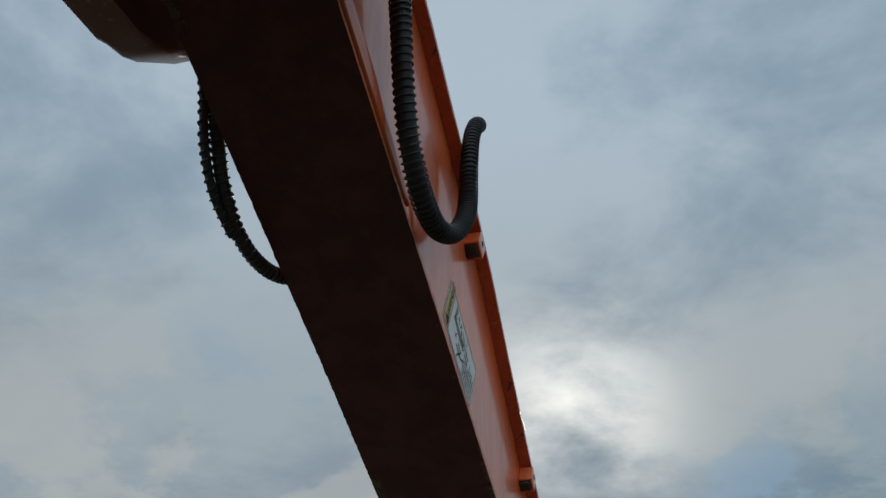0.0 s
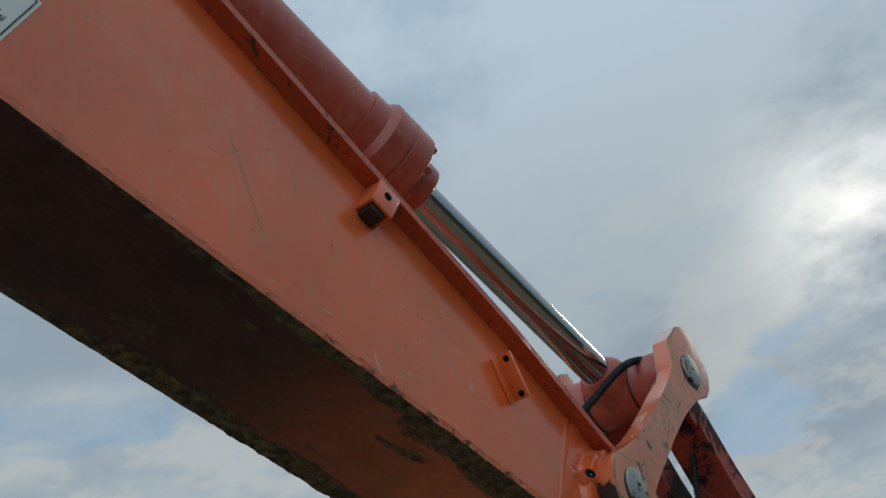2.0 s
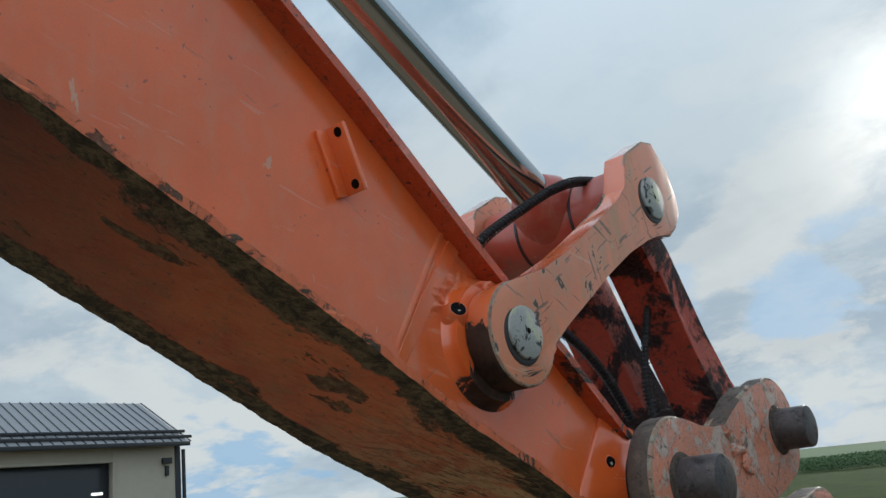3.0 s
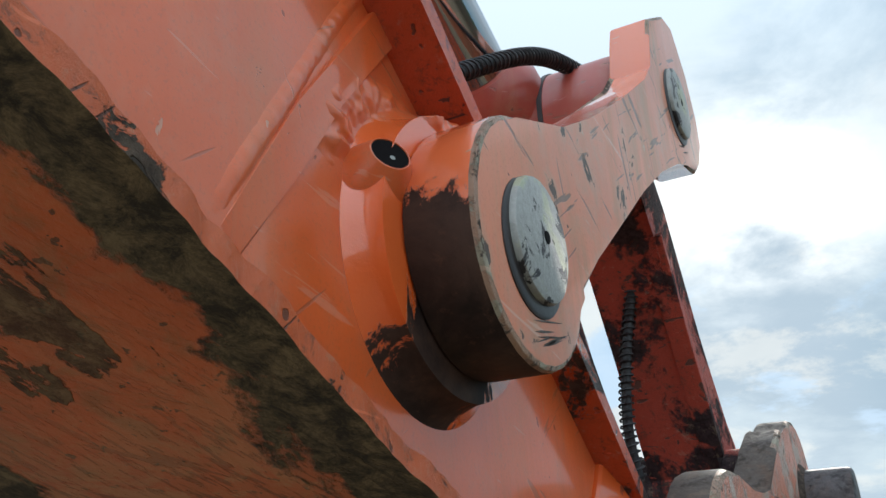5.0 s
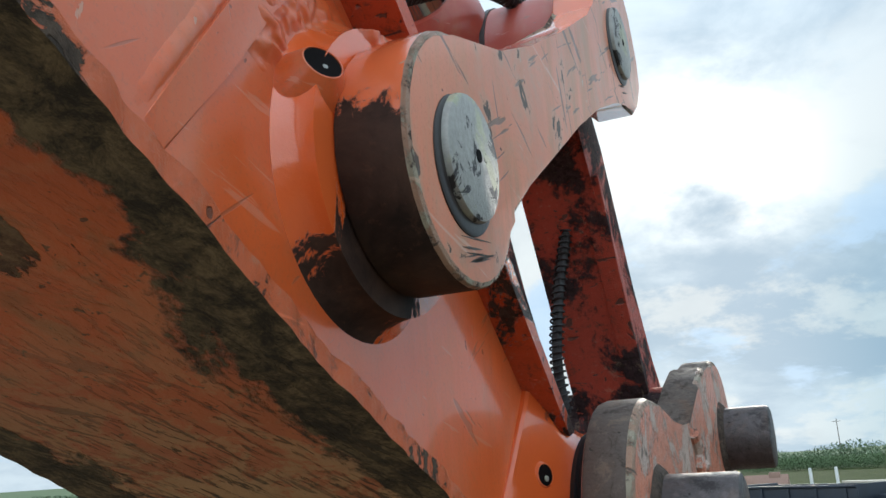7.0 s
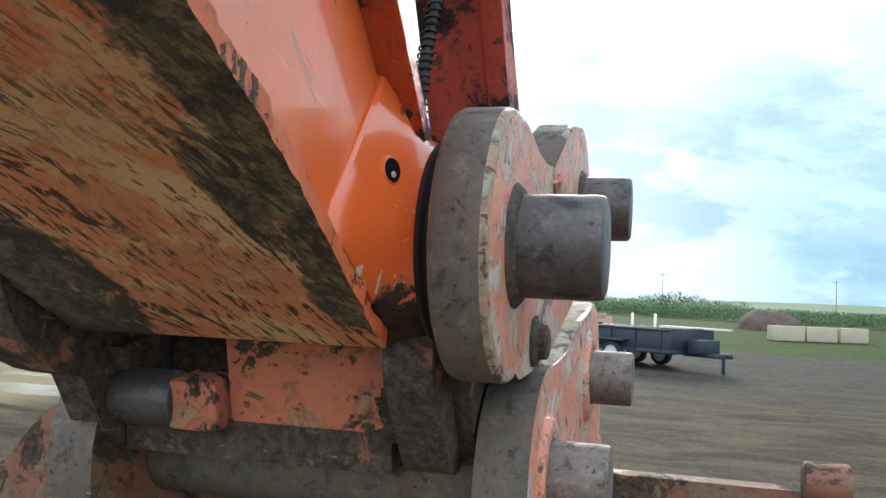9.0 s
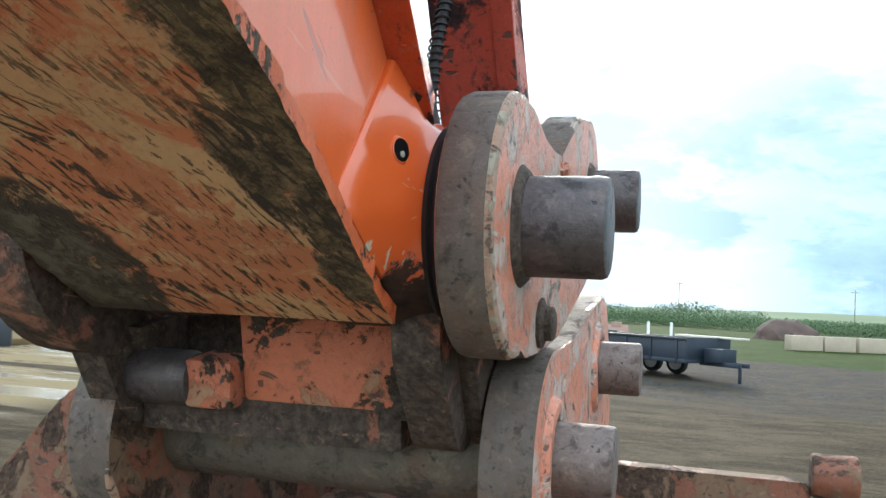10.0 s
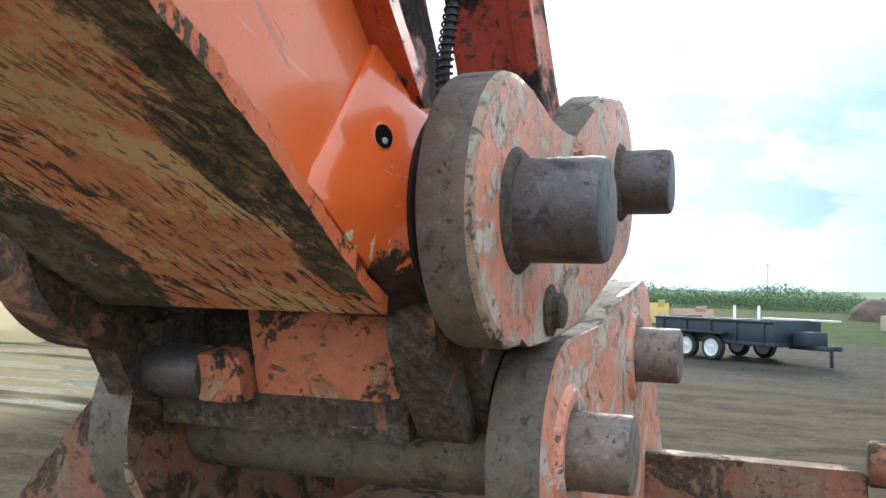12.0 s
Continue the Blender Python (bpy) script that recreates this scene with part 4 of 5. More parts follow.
    p0, p1 = Vector((XC + 0.207, 0.185, 1.868)), Vector((XC + 0.207, 0.262, 1.812))
    path = smooth_path([p0.lerp(p1, t / 6) + Vector((0.002, 0.012 * math.sin(t * 2.1), 0.010 * math.cos(t * 1.7))) for t in range(7)], 0.004)
    path = [p + Vector((0, 0.003 * noise.noise(p * 90), 0.003 * noise.noise(p * 80))) for p in path]
    sweep(bm, path, 0.007, 8)
    part("weld_lump", bm, "coupler", cp)
    bm = bmesh.new()
    rod_x(bm, *PIN_FRONT, 0.048, XC - 0.17, XC + 0.165, 0.004)
    part("pin_tube", bm, "tube", cp, "grey steel cross tube")


build_coupler()


def build_bucket():
    bk = thing("bucket", "rusty digging bucket hung from the coupler, with orange remains", "bucket", (XC, 0.5, 1.3))
    yf, zf = PIN_FRONT
    yb, zb = PIN_BACK
    rest = ([(0.06, 1.50), (0.12, 1.44), (0.85, 1.44), (0.80, 1.50), (0.70, 1.62)]
             + arc(yb + 0.07, zb, 0.098, 20, 110, 8) + [(0.40, 1.735), (0.30, 1.70)])
    for s in (1, -1):
        bm = bmesh.new()
        a, e = XC + s * 0.170, XC + s * 0.216
        prism(bm, arc(yf, zf, 0.101 if s > 0 else 0.130, 80, 200, 14) + rest, min(a, e), max(a, e), 0.006)
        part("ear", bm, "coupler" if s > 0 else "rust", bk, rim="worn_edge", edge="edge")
        for y, z in (PIN_FRONT, PIN_BACK):
            bm = bmesh.new()
            a, e = XC + s * 0.160, XC + s * 0.275
            rod_x(bm, y, z, 0.035, min(a, e), max(a, e), 0.004)
            part("pin", bm, "bucket_pin", bk)
            bm = bmesh.new()
            lathe(bm, (XC, y, z), (s, 0, 0), [(0.205, 0.062), (0.2165, 0.060), (0.2225, 0.054), (0.2230, 0.045), (0.220, 0.038), (0.214, 0.034)], 36)
            for v in bm.verts:
                v.co += Vector((0.0015, 0.002, 0.002)) * noise.noise(v.co * 60)
            part("collar", bm, "coupler", bk)
    bm = bmesh.new()
    prism(bm, [(0.02, 1.46), (0.10, 1.44), (0.62, 1.45), (0.62, 1.515), (0.66, 1.515), (0.70, 1.44), (0.95, 1.25), (0.95, 0.9), (0.6, 0.62), (0.1, 0.55), (-0.1, 0.75), (0.0, 1.1)], XC - 0.50, XC + 0.50, 0.01)
    part("shell", bm, "rust", bk)
    bm = bmesh.new()
    lo = [bm.verts.new((x, 0.16, z)) for x, z in ((-0.19, 1.605), (-0.30, 1.632), (-0.335, 1.610), (-0.47, 1.455), (-0.49, 1.30), (-0.19, 1.30))]
    hi = [bm.verts.new(v.co + Vector((0, 0.06, 0))) for v in lo]
    bm.faces.new(lo)
    bm.faces.new(hi[::-1])
    for i in range(6):
        bm.faces.new((lo[i], lo[(i + 1) % 6], hi[(i + 1) % 6], hi[i]))
    bmesh.ops.bevel(bm, geom=list(bm.edges), offset=0.006, segments=2, affect="EDGES")
    part("gusset", bm, "rust", bk)
    for s in (1, -1):
        bm = bmesh.new()
        rod_x(bm, 0.63, 1.525, 0.03, XC + s * 0.53 - 0.03, XC + s * 0.53 + 0.03, 0.004)
        part("corner_boss", bm, "rust", bk)


build_bucket()


# ---- fittings on the stick ----
def side_x(y):
    return XC + half_width(y)


def build_stick_fittings():
    # rippled weld seam across the side plate, with the strip beside it
    def seam(points, wide, high):
        path = smooth_path([(side_x(y), y, z) for y, z in points], 0.0022)
        bm = bmesh.new()
        rows = []
        for k, (p, d) in enumerate(zip(path, path[1:] + path[-1:])):
            t = Vector((0, d.y - p.y, d.z - p.z))
            t = t.normalized() if t.length > 1e-7 else Vector((0, 0.5, -0.8))
            q = Vector((0, -t.z, t.y))
            w = wide * (1 + 0.20 * noise.noise(Vector((k * 0.23, 1, 0))))
            row = []
            for c in range(9):
                f = (c - 4) / 4
                ripple = 0.78 + 0.16 * math.sin(k * 2.05 - 2.2 * f * f + noise.noise(Vector((k * 0.1, 0, 0))) * 2)
                row.append(bm.verts.new((side_x(p.y) - 0.0006 + high * (1 - f * f) * ripple * min(1.0, (len(path) - k) / 9), p.y + q.y * f * w, p.z + q.z * f * w)))
            rows.append(row)
        for a, b in zip(rows, rows[1:]):
            for c in range(8):
                bm.faces.new((a[c], a[c + 1], b[c + 1], b[c]))
        back = bmesh.ops.extrude_face_region(bm, geom=list(bm.faces))
        for v in back["geom"]:
            if isinstance(v, bmesh.types.BMVert):
                v.co.x -= 0.003
        part("weld_seam", bm, "orange", stick)
    seam([(-0.405, 2.195), (-0.450, 2.140), (-0.494, 2.076), (-0.551, 1.992)], 0.0062, 0.0032)
    bm = bmesh.new()
    prism(bm, [(-0.400, 2.182), (-0.492, 2.068), (-0.545, 1.990), (-0.531, 1.981), (-0.492, 2.030), (-0.455, 2.082), (-0.385, 2.160)], side_x(-0.5) - 0.006, side_x(-0.5) + 0.0016, 0.0012)
    part("backing_strip", bm, "orange", stick)
    # lumpy weld pad and grease port beside the link boss
    bm = bmesh.new()
    rows = []
    for i in range(105):                         # crescent of lumpy weld above the port
        a = radians(205 - 190 * i / 104)
        row = []
        for k in range(27):
            f = (k - 13) / 13
            r = 0.045 + f * 0.018 * (1 + 0.15 * noise.noise(Vector((i * 0.09, 3, 0))))
            y, z = -0.405 + r * 1.25 * math.cos(a), 2.060 + r * 0.98 * math.sin(a)
            away = math.hypot(y - PIVOT_A[0] + 0.006, z - PIVOT_A[1] + 0.002)
            base = max(half_width(y), float(np.interp(away, [q for q, _ in BOSS][::-1], [h for _, h in BOSS][::-1])))
            end = min(1.0, i / 14, (104 - i) / 14)
            stroke = math.sin(i * 0.62 + 3.0 * noise.noise(Vector((i * 0.12, f * 2.0, 1))))
            lump = 0.80 + 0.17 * stroke + 0.30 * noise.noise(Vector((y * 70, z * 70, 2))) + 0.22 * noise.noise(Vector((y * 170, z * 170, 5)))
            row.append(bm.verts.new((XC + base - 0.002 + 0.0066 * (1 - f * f) * end * lump, y, z)))
        rows.append(row)
    for a, b in zip(rows, rows[1:]):
        for k in range(26):
            bm.faces.new((a[k], a[k + 1], b[k + 1], b[k]))
    back = bmesh.ops.extrude_face_region(bm, geom=list(bm.faces))
    for v in back["geom"]:
        if isinstance(v, bmesh.types.BMVert):
            v.co.x = XC + 0.118
    part("weld_pad", bm, "orange", stick)

    def port(x, y, z, r, tilt):
        bm = bmesh.new()
        ax = Vector((1, *tilt)).normalized()
        lathe(bm, (x, y, z), ax, [(-0.024, r * 2.6), (-0.010, r * 1.75), (-0.002, r * 1.25), (0.0012, r * 1.06), (0.0014, r), (0.0004, r * 0.97)], 32, False)
        rim = part("grease_port", bm, "orange", stick)
        # black disc in place of a bored recess, painting the shade inside it
        bm = bmesh.new()
        lathe(bm, (x, y, z), ax, [(-0.012, r * 0.9), (0.0004, r * 0.99), (0.0009, r * 0.99)], 28)
        part("port_hole", bm, "hole", rim)
        bm = bmesh.new()
        lathe(bm, Vector((x, y, z)) + Vector((0, 0.001, -0.003)), ax, [(-0.002, 0.0024), (0.0022, 0.0024), (0.0026, 0.0014)], 12)
        part("grease_nipple", bm, "cap", rim, "small steel grease nipple")
    port(XC + 0.1500, -0.440, 2.0540, 0.0108, (-0.55, 0.50))
    port(XC + 0.1325, -0.088, 1.845, 0.0088, (-0.40, 0.10))
    bm = bmesh.new()
    lathe(bm, (XC + 0.141, -0.432, 2.030), (1, 0, -0.2), [(-0.004, 0.006), (0.006, 0.006), (0.007, 0.004)], 14)
    part("plug", bm, "hole", stick)

    # hose clamps brackets: folded blocks with a bolt hole
    for y, z, sc in ((-0.900, 2.495, 1.0), (-1.531, 2.959, 1.1)):
        along = Vector((0, 0.80, -0.60))
        across = Vector((0, 0.60, 0.80))
        m = Matrix((Vector((1, 0, 0)), along, across)).transposed().to_4x4()
        c = Vector((XC + 0.137, y - 0.004, z - 0.004))
        bm = bmesh.new()
        block(bm, c + Vector((0.036, 0, 0)), (0.007, 0.050 * sc, 0.056 * sc), m, 0.0025)
        br = part("hose_bracket", bm, "orange", stick)
        for k in (-1, 1):
            bm = bmesh.new()
            block(bm, c + Vector((0.017, 0, 0)) + along * (0.021 * sc * k), (0.036, 0.007, 0.056 * sc), m, 0.002)
            part("bracket_leg", bm, "orange", br)
        # black block filling the bracket between its legs
        bm = bmesh.new()
        block(bm, c + Vector((0.015, 0, 0)) - across * 0.012, (0.034, 0.034 * sc, 0.050 * sc), m, 0.006)
        part("inner_block", bm, "grease", br, "black block inside the bracket")
        bm = bmesh.new()
        lathe(bm, c + Vector((0.034, 0, 0)) + across * 0.006, (1, 0, 0), [(0.0, 0.008), (0.0062, 0.008)], 18)
        part("bolt_hole", bm, "hole", br)
    # upright angle with two holes
    d = (Vector((0, -0.613, 2.192)) - Vector((0, -0.635, 2.254))).normalized()
    n = Vector((0, -d.z, d.y))
    m = Matrix((Vector((1, 0, 0)), n, d)).transposed().to_4x4()
    c = Vector((0, -0.624, 2.223))
    bm = bmesh.new()
    block(bm, c + Vector((XC + 0.152, 0, 0)), (0.034, 0.007, 0.086), m, 0.0015)
    br = part("angle_bracket", bm, "orange", stick)
    bm = bmesh.new()
    block(bm, c + Vector((XC + 0.138, 0, 0)) - n * 0.011 * (1 if n.y > 0 else -1), (0.006, 0.018, 0.086), m, 0.0015)
    part("bracket_foot", bm, "orange", br)
    for y, z in ((-0.613, 2.192), (-0.635, 2.254)):
        bm = bmesh.new()
        lathe(bm, Vector((XC + 0.158, y, z)), n, [(-0.0045, 0.006), (0.0045, 0.006)], 14)
        part("bolt_hole", bm, "hole", br)
    # lug on the flange
    bm = bmesh.new()
    block(bm, (XC + 0.125, -1.475, 3.065), (0.05, 0.055, 0.17), Matrix.Rotation(radians(30), 4, "X"), 0.003)
    part("flange_lug", bm, "red", stick)
    # long stiffener and cast hub where the stick meets the boom
    bm = bmesh.new()
    path = [Vector((side_x(-2) + 0.001, y, z)) for y, z in ((-2.13, 3.32), (-2.103, 3.217), (-2.051, 2.966), (-2.020, 2.80), (-2.00, 2.72))]
    sweep(bm, smooth_path(path, 0.02), 0.006, 8)
    part("weld_seam", bm, "orange", stick)
    bm = bmesh.new()
    lathe(bm, (XC, -2.56, 3.20), (1, 0, 0), [(-0.17, 0.12), (-0.16, 0.135), (0.15, 0.135), (0.16, 0.12)], 48)
    part("boom_pin_hub", bm, "orange", stick)
    bm = bmesh.new()
    prism(bm, [(-2.62, 3.08), (-2.30, 2.92), (-2.06, 2.765), (-2.10, 2.768), (-2.36, 2.895), (-2.62, 3.03)], XC + 0.125, XC + 0.150, 0.006)
    part("hub_gusset", bm, "orange", stick)


build_stick_fittings()


# ---- boom end on the far side of the hub ----
def build_boom():
    bo = thing("excavator_boom", "orange boom end beside the stick, its underside's shade painted in", "excavator arm", (XC, -3.0, 3.0))
    for s in (1, -1):
        bm = bmesh.new()
        a, e = XC + s * (0.188 if s < 0 else 0.165), XC + s * 0.27
        shape = [(-2.70, 2.876), (-2.56, 2.876), (-2.50, 2.884), (-2.46, 2.905), (-2.36, 2.985), (-2.35, 3.08), (-2.40, 3.28), (-2.9, 3.45), (-4.6, 3.55), (-4.6, 2.90), (-2.9, 2.89)]
        if s > 0:
            shape = [(y - 0.07, z + 0.02) for y, z in shape]
        prism(bm, shape, min(a, e), max(a, e), 0.015, 3)
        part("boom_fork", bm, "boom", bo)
    bm = bmesh.new()
    prism(bm, [(-3.35, 2.90), (-4.6, 2.80), (-4.6, 3.30), (-3.35, 3.18)], XC - 0.25, XC + 0.25, 0.01)
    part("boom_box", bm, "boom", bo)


build_boom()


# ---- warning sticker ----
def build_decal():
    tl, tr, bl = Vector((0, -1.775, 2.652)), Vector((0, -1.699, 2.778)), Vector((0, -1.524, 2.523))
    u, v = (tr - tl), (bl - tl)
    w, h = u.length, v.length
    u.normalize()
    v = (v - u * v.dot(u)).normalized()
    st = thing("warning_sticker", "white and amber warning sticker with black print on the stick", "sticker", (side_x(-1.6), -1.62, 2.65))
    x0 = side_x(-1.6)

    def at(a, b, lift):
        q = tl + u * (a * w) + v * (b * h)
        return Vector((x0 + lift, q.y, q.z))

    def quad(name, a0, b0, a1, b1, lift, mat):
        bm = bmesh.new()
        lo = [bm.verts.new(at(a, b, lift - 0.0004)) for a, b in ((a0, b0), (a1, b0), (a1, b1), (a0, b1))]
        hi = [bm.verts.new(at(a, b, lift)) for a, b in ((a0, b0), (a1, b0), (a1, b1), (a0, b1))]
        bm.faces.new(lo[::-1])
        bm.faces.new(hi)
        for i in range(4):
            bm.faces.new((lo[i], lo[(i + 1) % 4], hi[(i + 1) % 4], hi[i]))
        return part(name, bm, mat, st, smooth=False)

    def strokes(name, lines, r, lift):
        bm = bmesh.new()
        for line in lines:
            for (a, b), (c, d) in zip(line, line[1:]):
                p, q = at(a, b, lift), at(c, d, lift)
                t = (q - p).normalized()
                n = Vector((1, 0, 0)).cross(t) * r
                vs = [bm.verts.new(k) for k in (p - n - t * r, p + n - t * r, q + n + t * r, q - n + t * r)]
                vt = [bm.verts.new(k.co + Vector((0.0003, 0, 0))) for k in vs]
                bm.faces.new(vt)
                bm.faces.new(vs[::-1])
                for i in range(4):
                    bm.faces.new((vs[i], vs[(i + 1) % 4], vt[(i + 1) % 4], vt[i]))
        return part(name, bm, "ink", st, smooth=False)

    def words(text, a, b, size, squeeze=1.0):
        cu = bpy.data.curves.new("print", "FONT")
        cu.body, cu.size, cu.extrude = text, size * h, 0.00015
        tmp = bpy.data.objects.new("print", cu)
        scene.collection.objects.link(tmp)
        bpy.context.view_layer.update()
        me = bpy.data.meshes.new_from_object(tmp.evaluated_get(bpy.context.evaluated_depsgraph_get()))
        bpy.data.objects.remove(tmp)
        m = Matrix((u * squeeze, -v, Vector((1, 0, 0)))).transposed().to_4x4()
        m.translation = at(a, b, 0.0021)
        me.transform(m)
        me.materials.append(M["ink"])
        ob = new("print", me)
        ob.parent = st
        ob.matrix_parent_inverse = Matrix.Translation(-Vector(st.location))
        return ob

    quad("sheet", 0, 0, 1, 1, 0.0010, "decal")
    quad("header", 0.03, 0.018, 0.97, 0.155, 0.0014, "amber")
    words("WARNING", 0.25, 0.130, 0.105, 0.86)
    strokes("frame_line", [[(0.03, 0.018), (0.97, 0.018), (0.97, 0.982), (0.03, 0.982), (0.03, 0.018)], [(0.03, 0.160), (0.97, 0.160)], [(0.03, 0.640), (0.97, 0.640)]], 0.0009, 0.0016)
    strokes("triangle", [[(0.08, 0.130), (0.165, 0.055), (0.25, 0.130), (0.08, 0.130)], [(0.115, 0.125), (0.165, 0.075), (0.215, 0.125), (0.13, 0.120), (0.165, 0.085), (0.20, 0.120)]], 0.0022, 0.0018)
    for i, line in enumerate(("Keep away from", "machine during", "operation.", "Personal injury", "or death may", "result if hit by", "the machine.")):
        words(line, 0.08, 0.690 + i * 0.0430, 0.047, 1.08)
    # picture: a digging arm with its bucket, four arrows and a plain shape
    strokes("pictogram", [[(0.55, 0.230), (0.64, 0.250), (0.60, 0.570), (0.50, 0.575), (0.55, 0.230)], [(0.60, 0.255), (0.555, 0.560)],
                          [(0.64, 0.262), (0.74, 0.245), (0.70, 0.300), (0.64, 0.292)], [(0.72, 0.285), (0.82, 0.245)], [(0.80, 0.295), (0.88, 0.255), (0.86, 0.300)],
                          [(0.60, 0.475), (0.72, 0.450), (0.80, 0.500), (0.76, 0.580), (0.62, 0.610), (0.50, 0.575)], [(0.60, 0.475), (0.66, 0.600)], [(0.72, 0.450), (0.60, 0.560), (0.78, 0.545)]], 0.0012, 0.0016)
    for tail, tipp in (((0.47, 0.375), (0.33, 0.345)), ((0.47, 0.445), (0.35, 0.475)), ((0.73, 0.385), (0.84, 0.345)), ((0.72, 0.415), (0.86, 0.440))):
        dx, dy = (tipp[0] - tail[0]) * 0.38, (tipp[1] - tail[1]) * 0.38
        strokes("arrow", [[tail, tipp], [(tipp[0] - dx - dy * 1.4, tipp[1] - dy + dx * 0.32), tipp, (tipp[0] - dx + dy * 1.4, tipp[1] - dy - dx * 0.32)]], 0.0012, 0.0016)
    strokes("plain_shape", [[(0.10, 0.455), (0.24, 0.505), (0.26, 0.415)], [(0.24, 0.505), (0.27, 0.575), (0.36, 0.640)], [(0.24, 0.50), (0.36, 0.545), (0.36, 0.50)]], 0.0026, 0.0016)


build_decal()


# ---- hoses ----
def build_hose(name, points, r, label, guard=True, pitch=0.016, wire=0.0026, loose=1.14):
    hs = thing(name, label, "hydraulic hose", points[0])
    path = smooth_path(points, 0.012)
    sweepbm = bmesh.new()
    part("hose", sweep(sweepbm, path, r, 14), "rubber", hs)
    if guard:
        bm = bmesh.new()
        part("spiral_guard", coil(bm, path, r * loose, pitch, wire), "spring", hs, "black plastic spiral guard")
    return hs


build_hose("hydraulic_hose", [(0.19, -2.44, 3.38), (0.20, -2.31, 3.18), (0.20, -2.272, 3.06), (0.20, -2.242, 2.925), (0.20, -2.190, 2.812), (0.20, -2.100, 2.748),
                              (0.20, -1.995, 2.742), (0.20, -1.855, 2.812), (0.20, -1.745, 2.935), (0.20, -1.718, 3.085), (0.20, -1.690, 3.190), (0.20, -1.645, 3.262), (0.195, -1.590, 3.310)],
           0.0195, "thick black hydraulic hose in a spiral guard along the stick", pitch=0.015, wire=0.0024)
build_hose("hydraulic_hose", [(-0.172, -2.37, 3.02), (-0.180, -2.302, 2.919), (-0.184, -2.255, 2.845), (-0.185, -2.215, 2.776), (-0.186, -2.132, 2.712), (-0.186, -2.026, 2.695), (-0.182, -1.91, 2.722), (-0.175, -1.80, 2.80)],
           0.0135, "thick black hydraulic hose looped beside the stick", pitch=0.018)
build_hose("hydraulic_hose", [(-0.185, -2.37, 3.03), (-0.195, -2.315, 2.925), (-0.203, -2.275, 2.84), (-0.20, -2.22, 2.755), (-0.195, -2.13, 2.70)],
           0.009, "thin black hydraulic hose looped beside the stick", pitch=0.02)
build_hose("grease_hose", [(0.05, -0.30, 2.14), (0.07, -0.245, 2.205), (0.09, -0.16, 2.262), (0.10, -0.06, 2.318), (0.105, 0.03, 2.350), (0.115, 0.11, 2.352), (0.12, 0.19, 2.30), (0.105, 0.235, 2.20), (0.085, 0.245, 2.13), (0.075, 0.225, 2.05), (0.07, 0.215, 1.97), (0.075, 0.22, 1.90)],
           0.0061, "thin black grease hose in a wire coil over the link pin", pitch=0.0085, wire=0.0013, loose=1.35)
build_hose("grease_hose", [(-0.05, -0.12, 2.10), (-0.04, 0.02, 2.12), (-0.03, 0.13, 2.09), (-0.02, 0.22, 2.02), (-0.02, 0.30, 1.93)],
           0.0072, "thin black grease hose in a wire coil between the links", pitch=0.0085, wire=0.0013, loose=1.35)


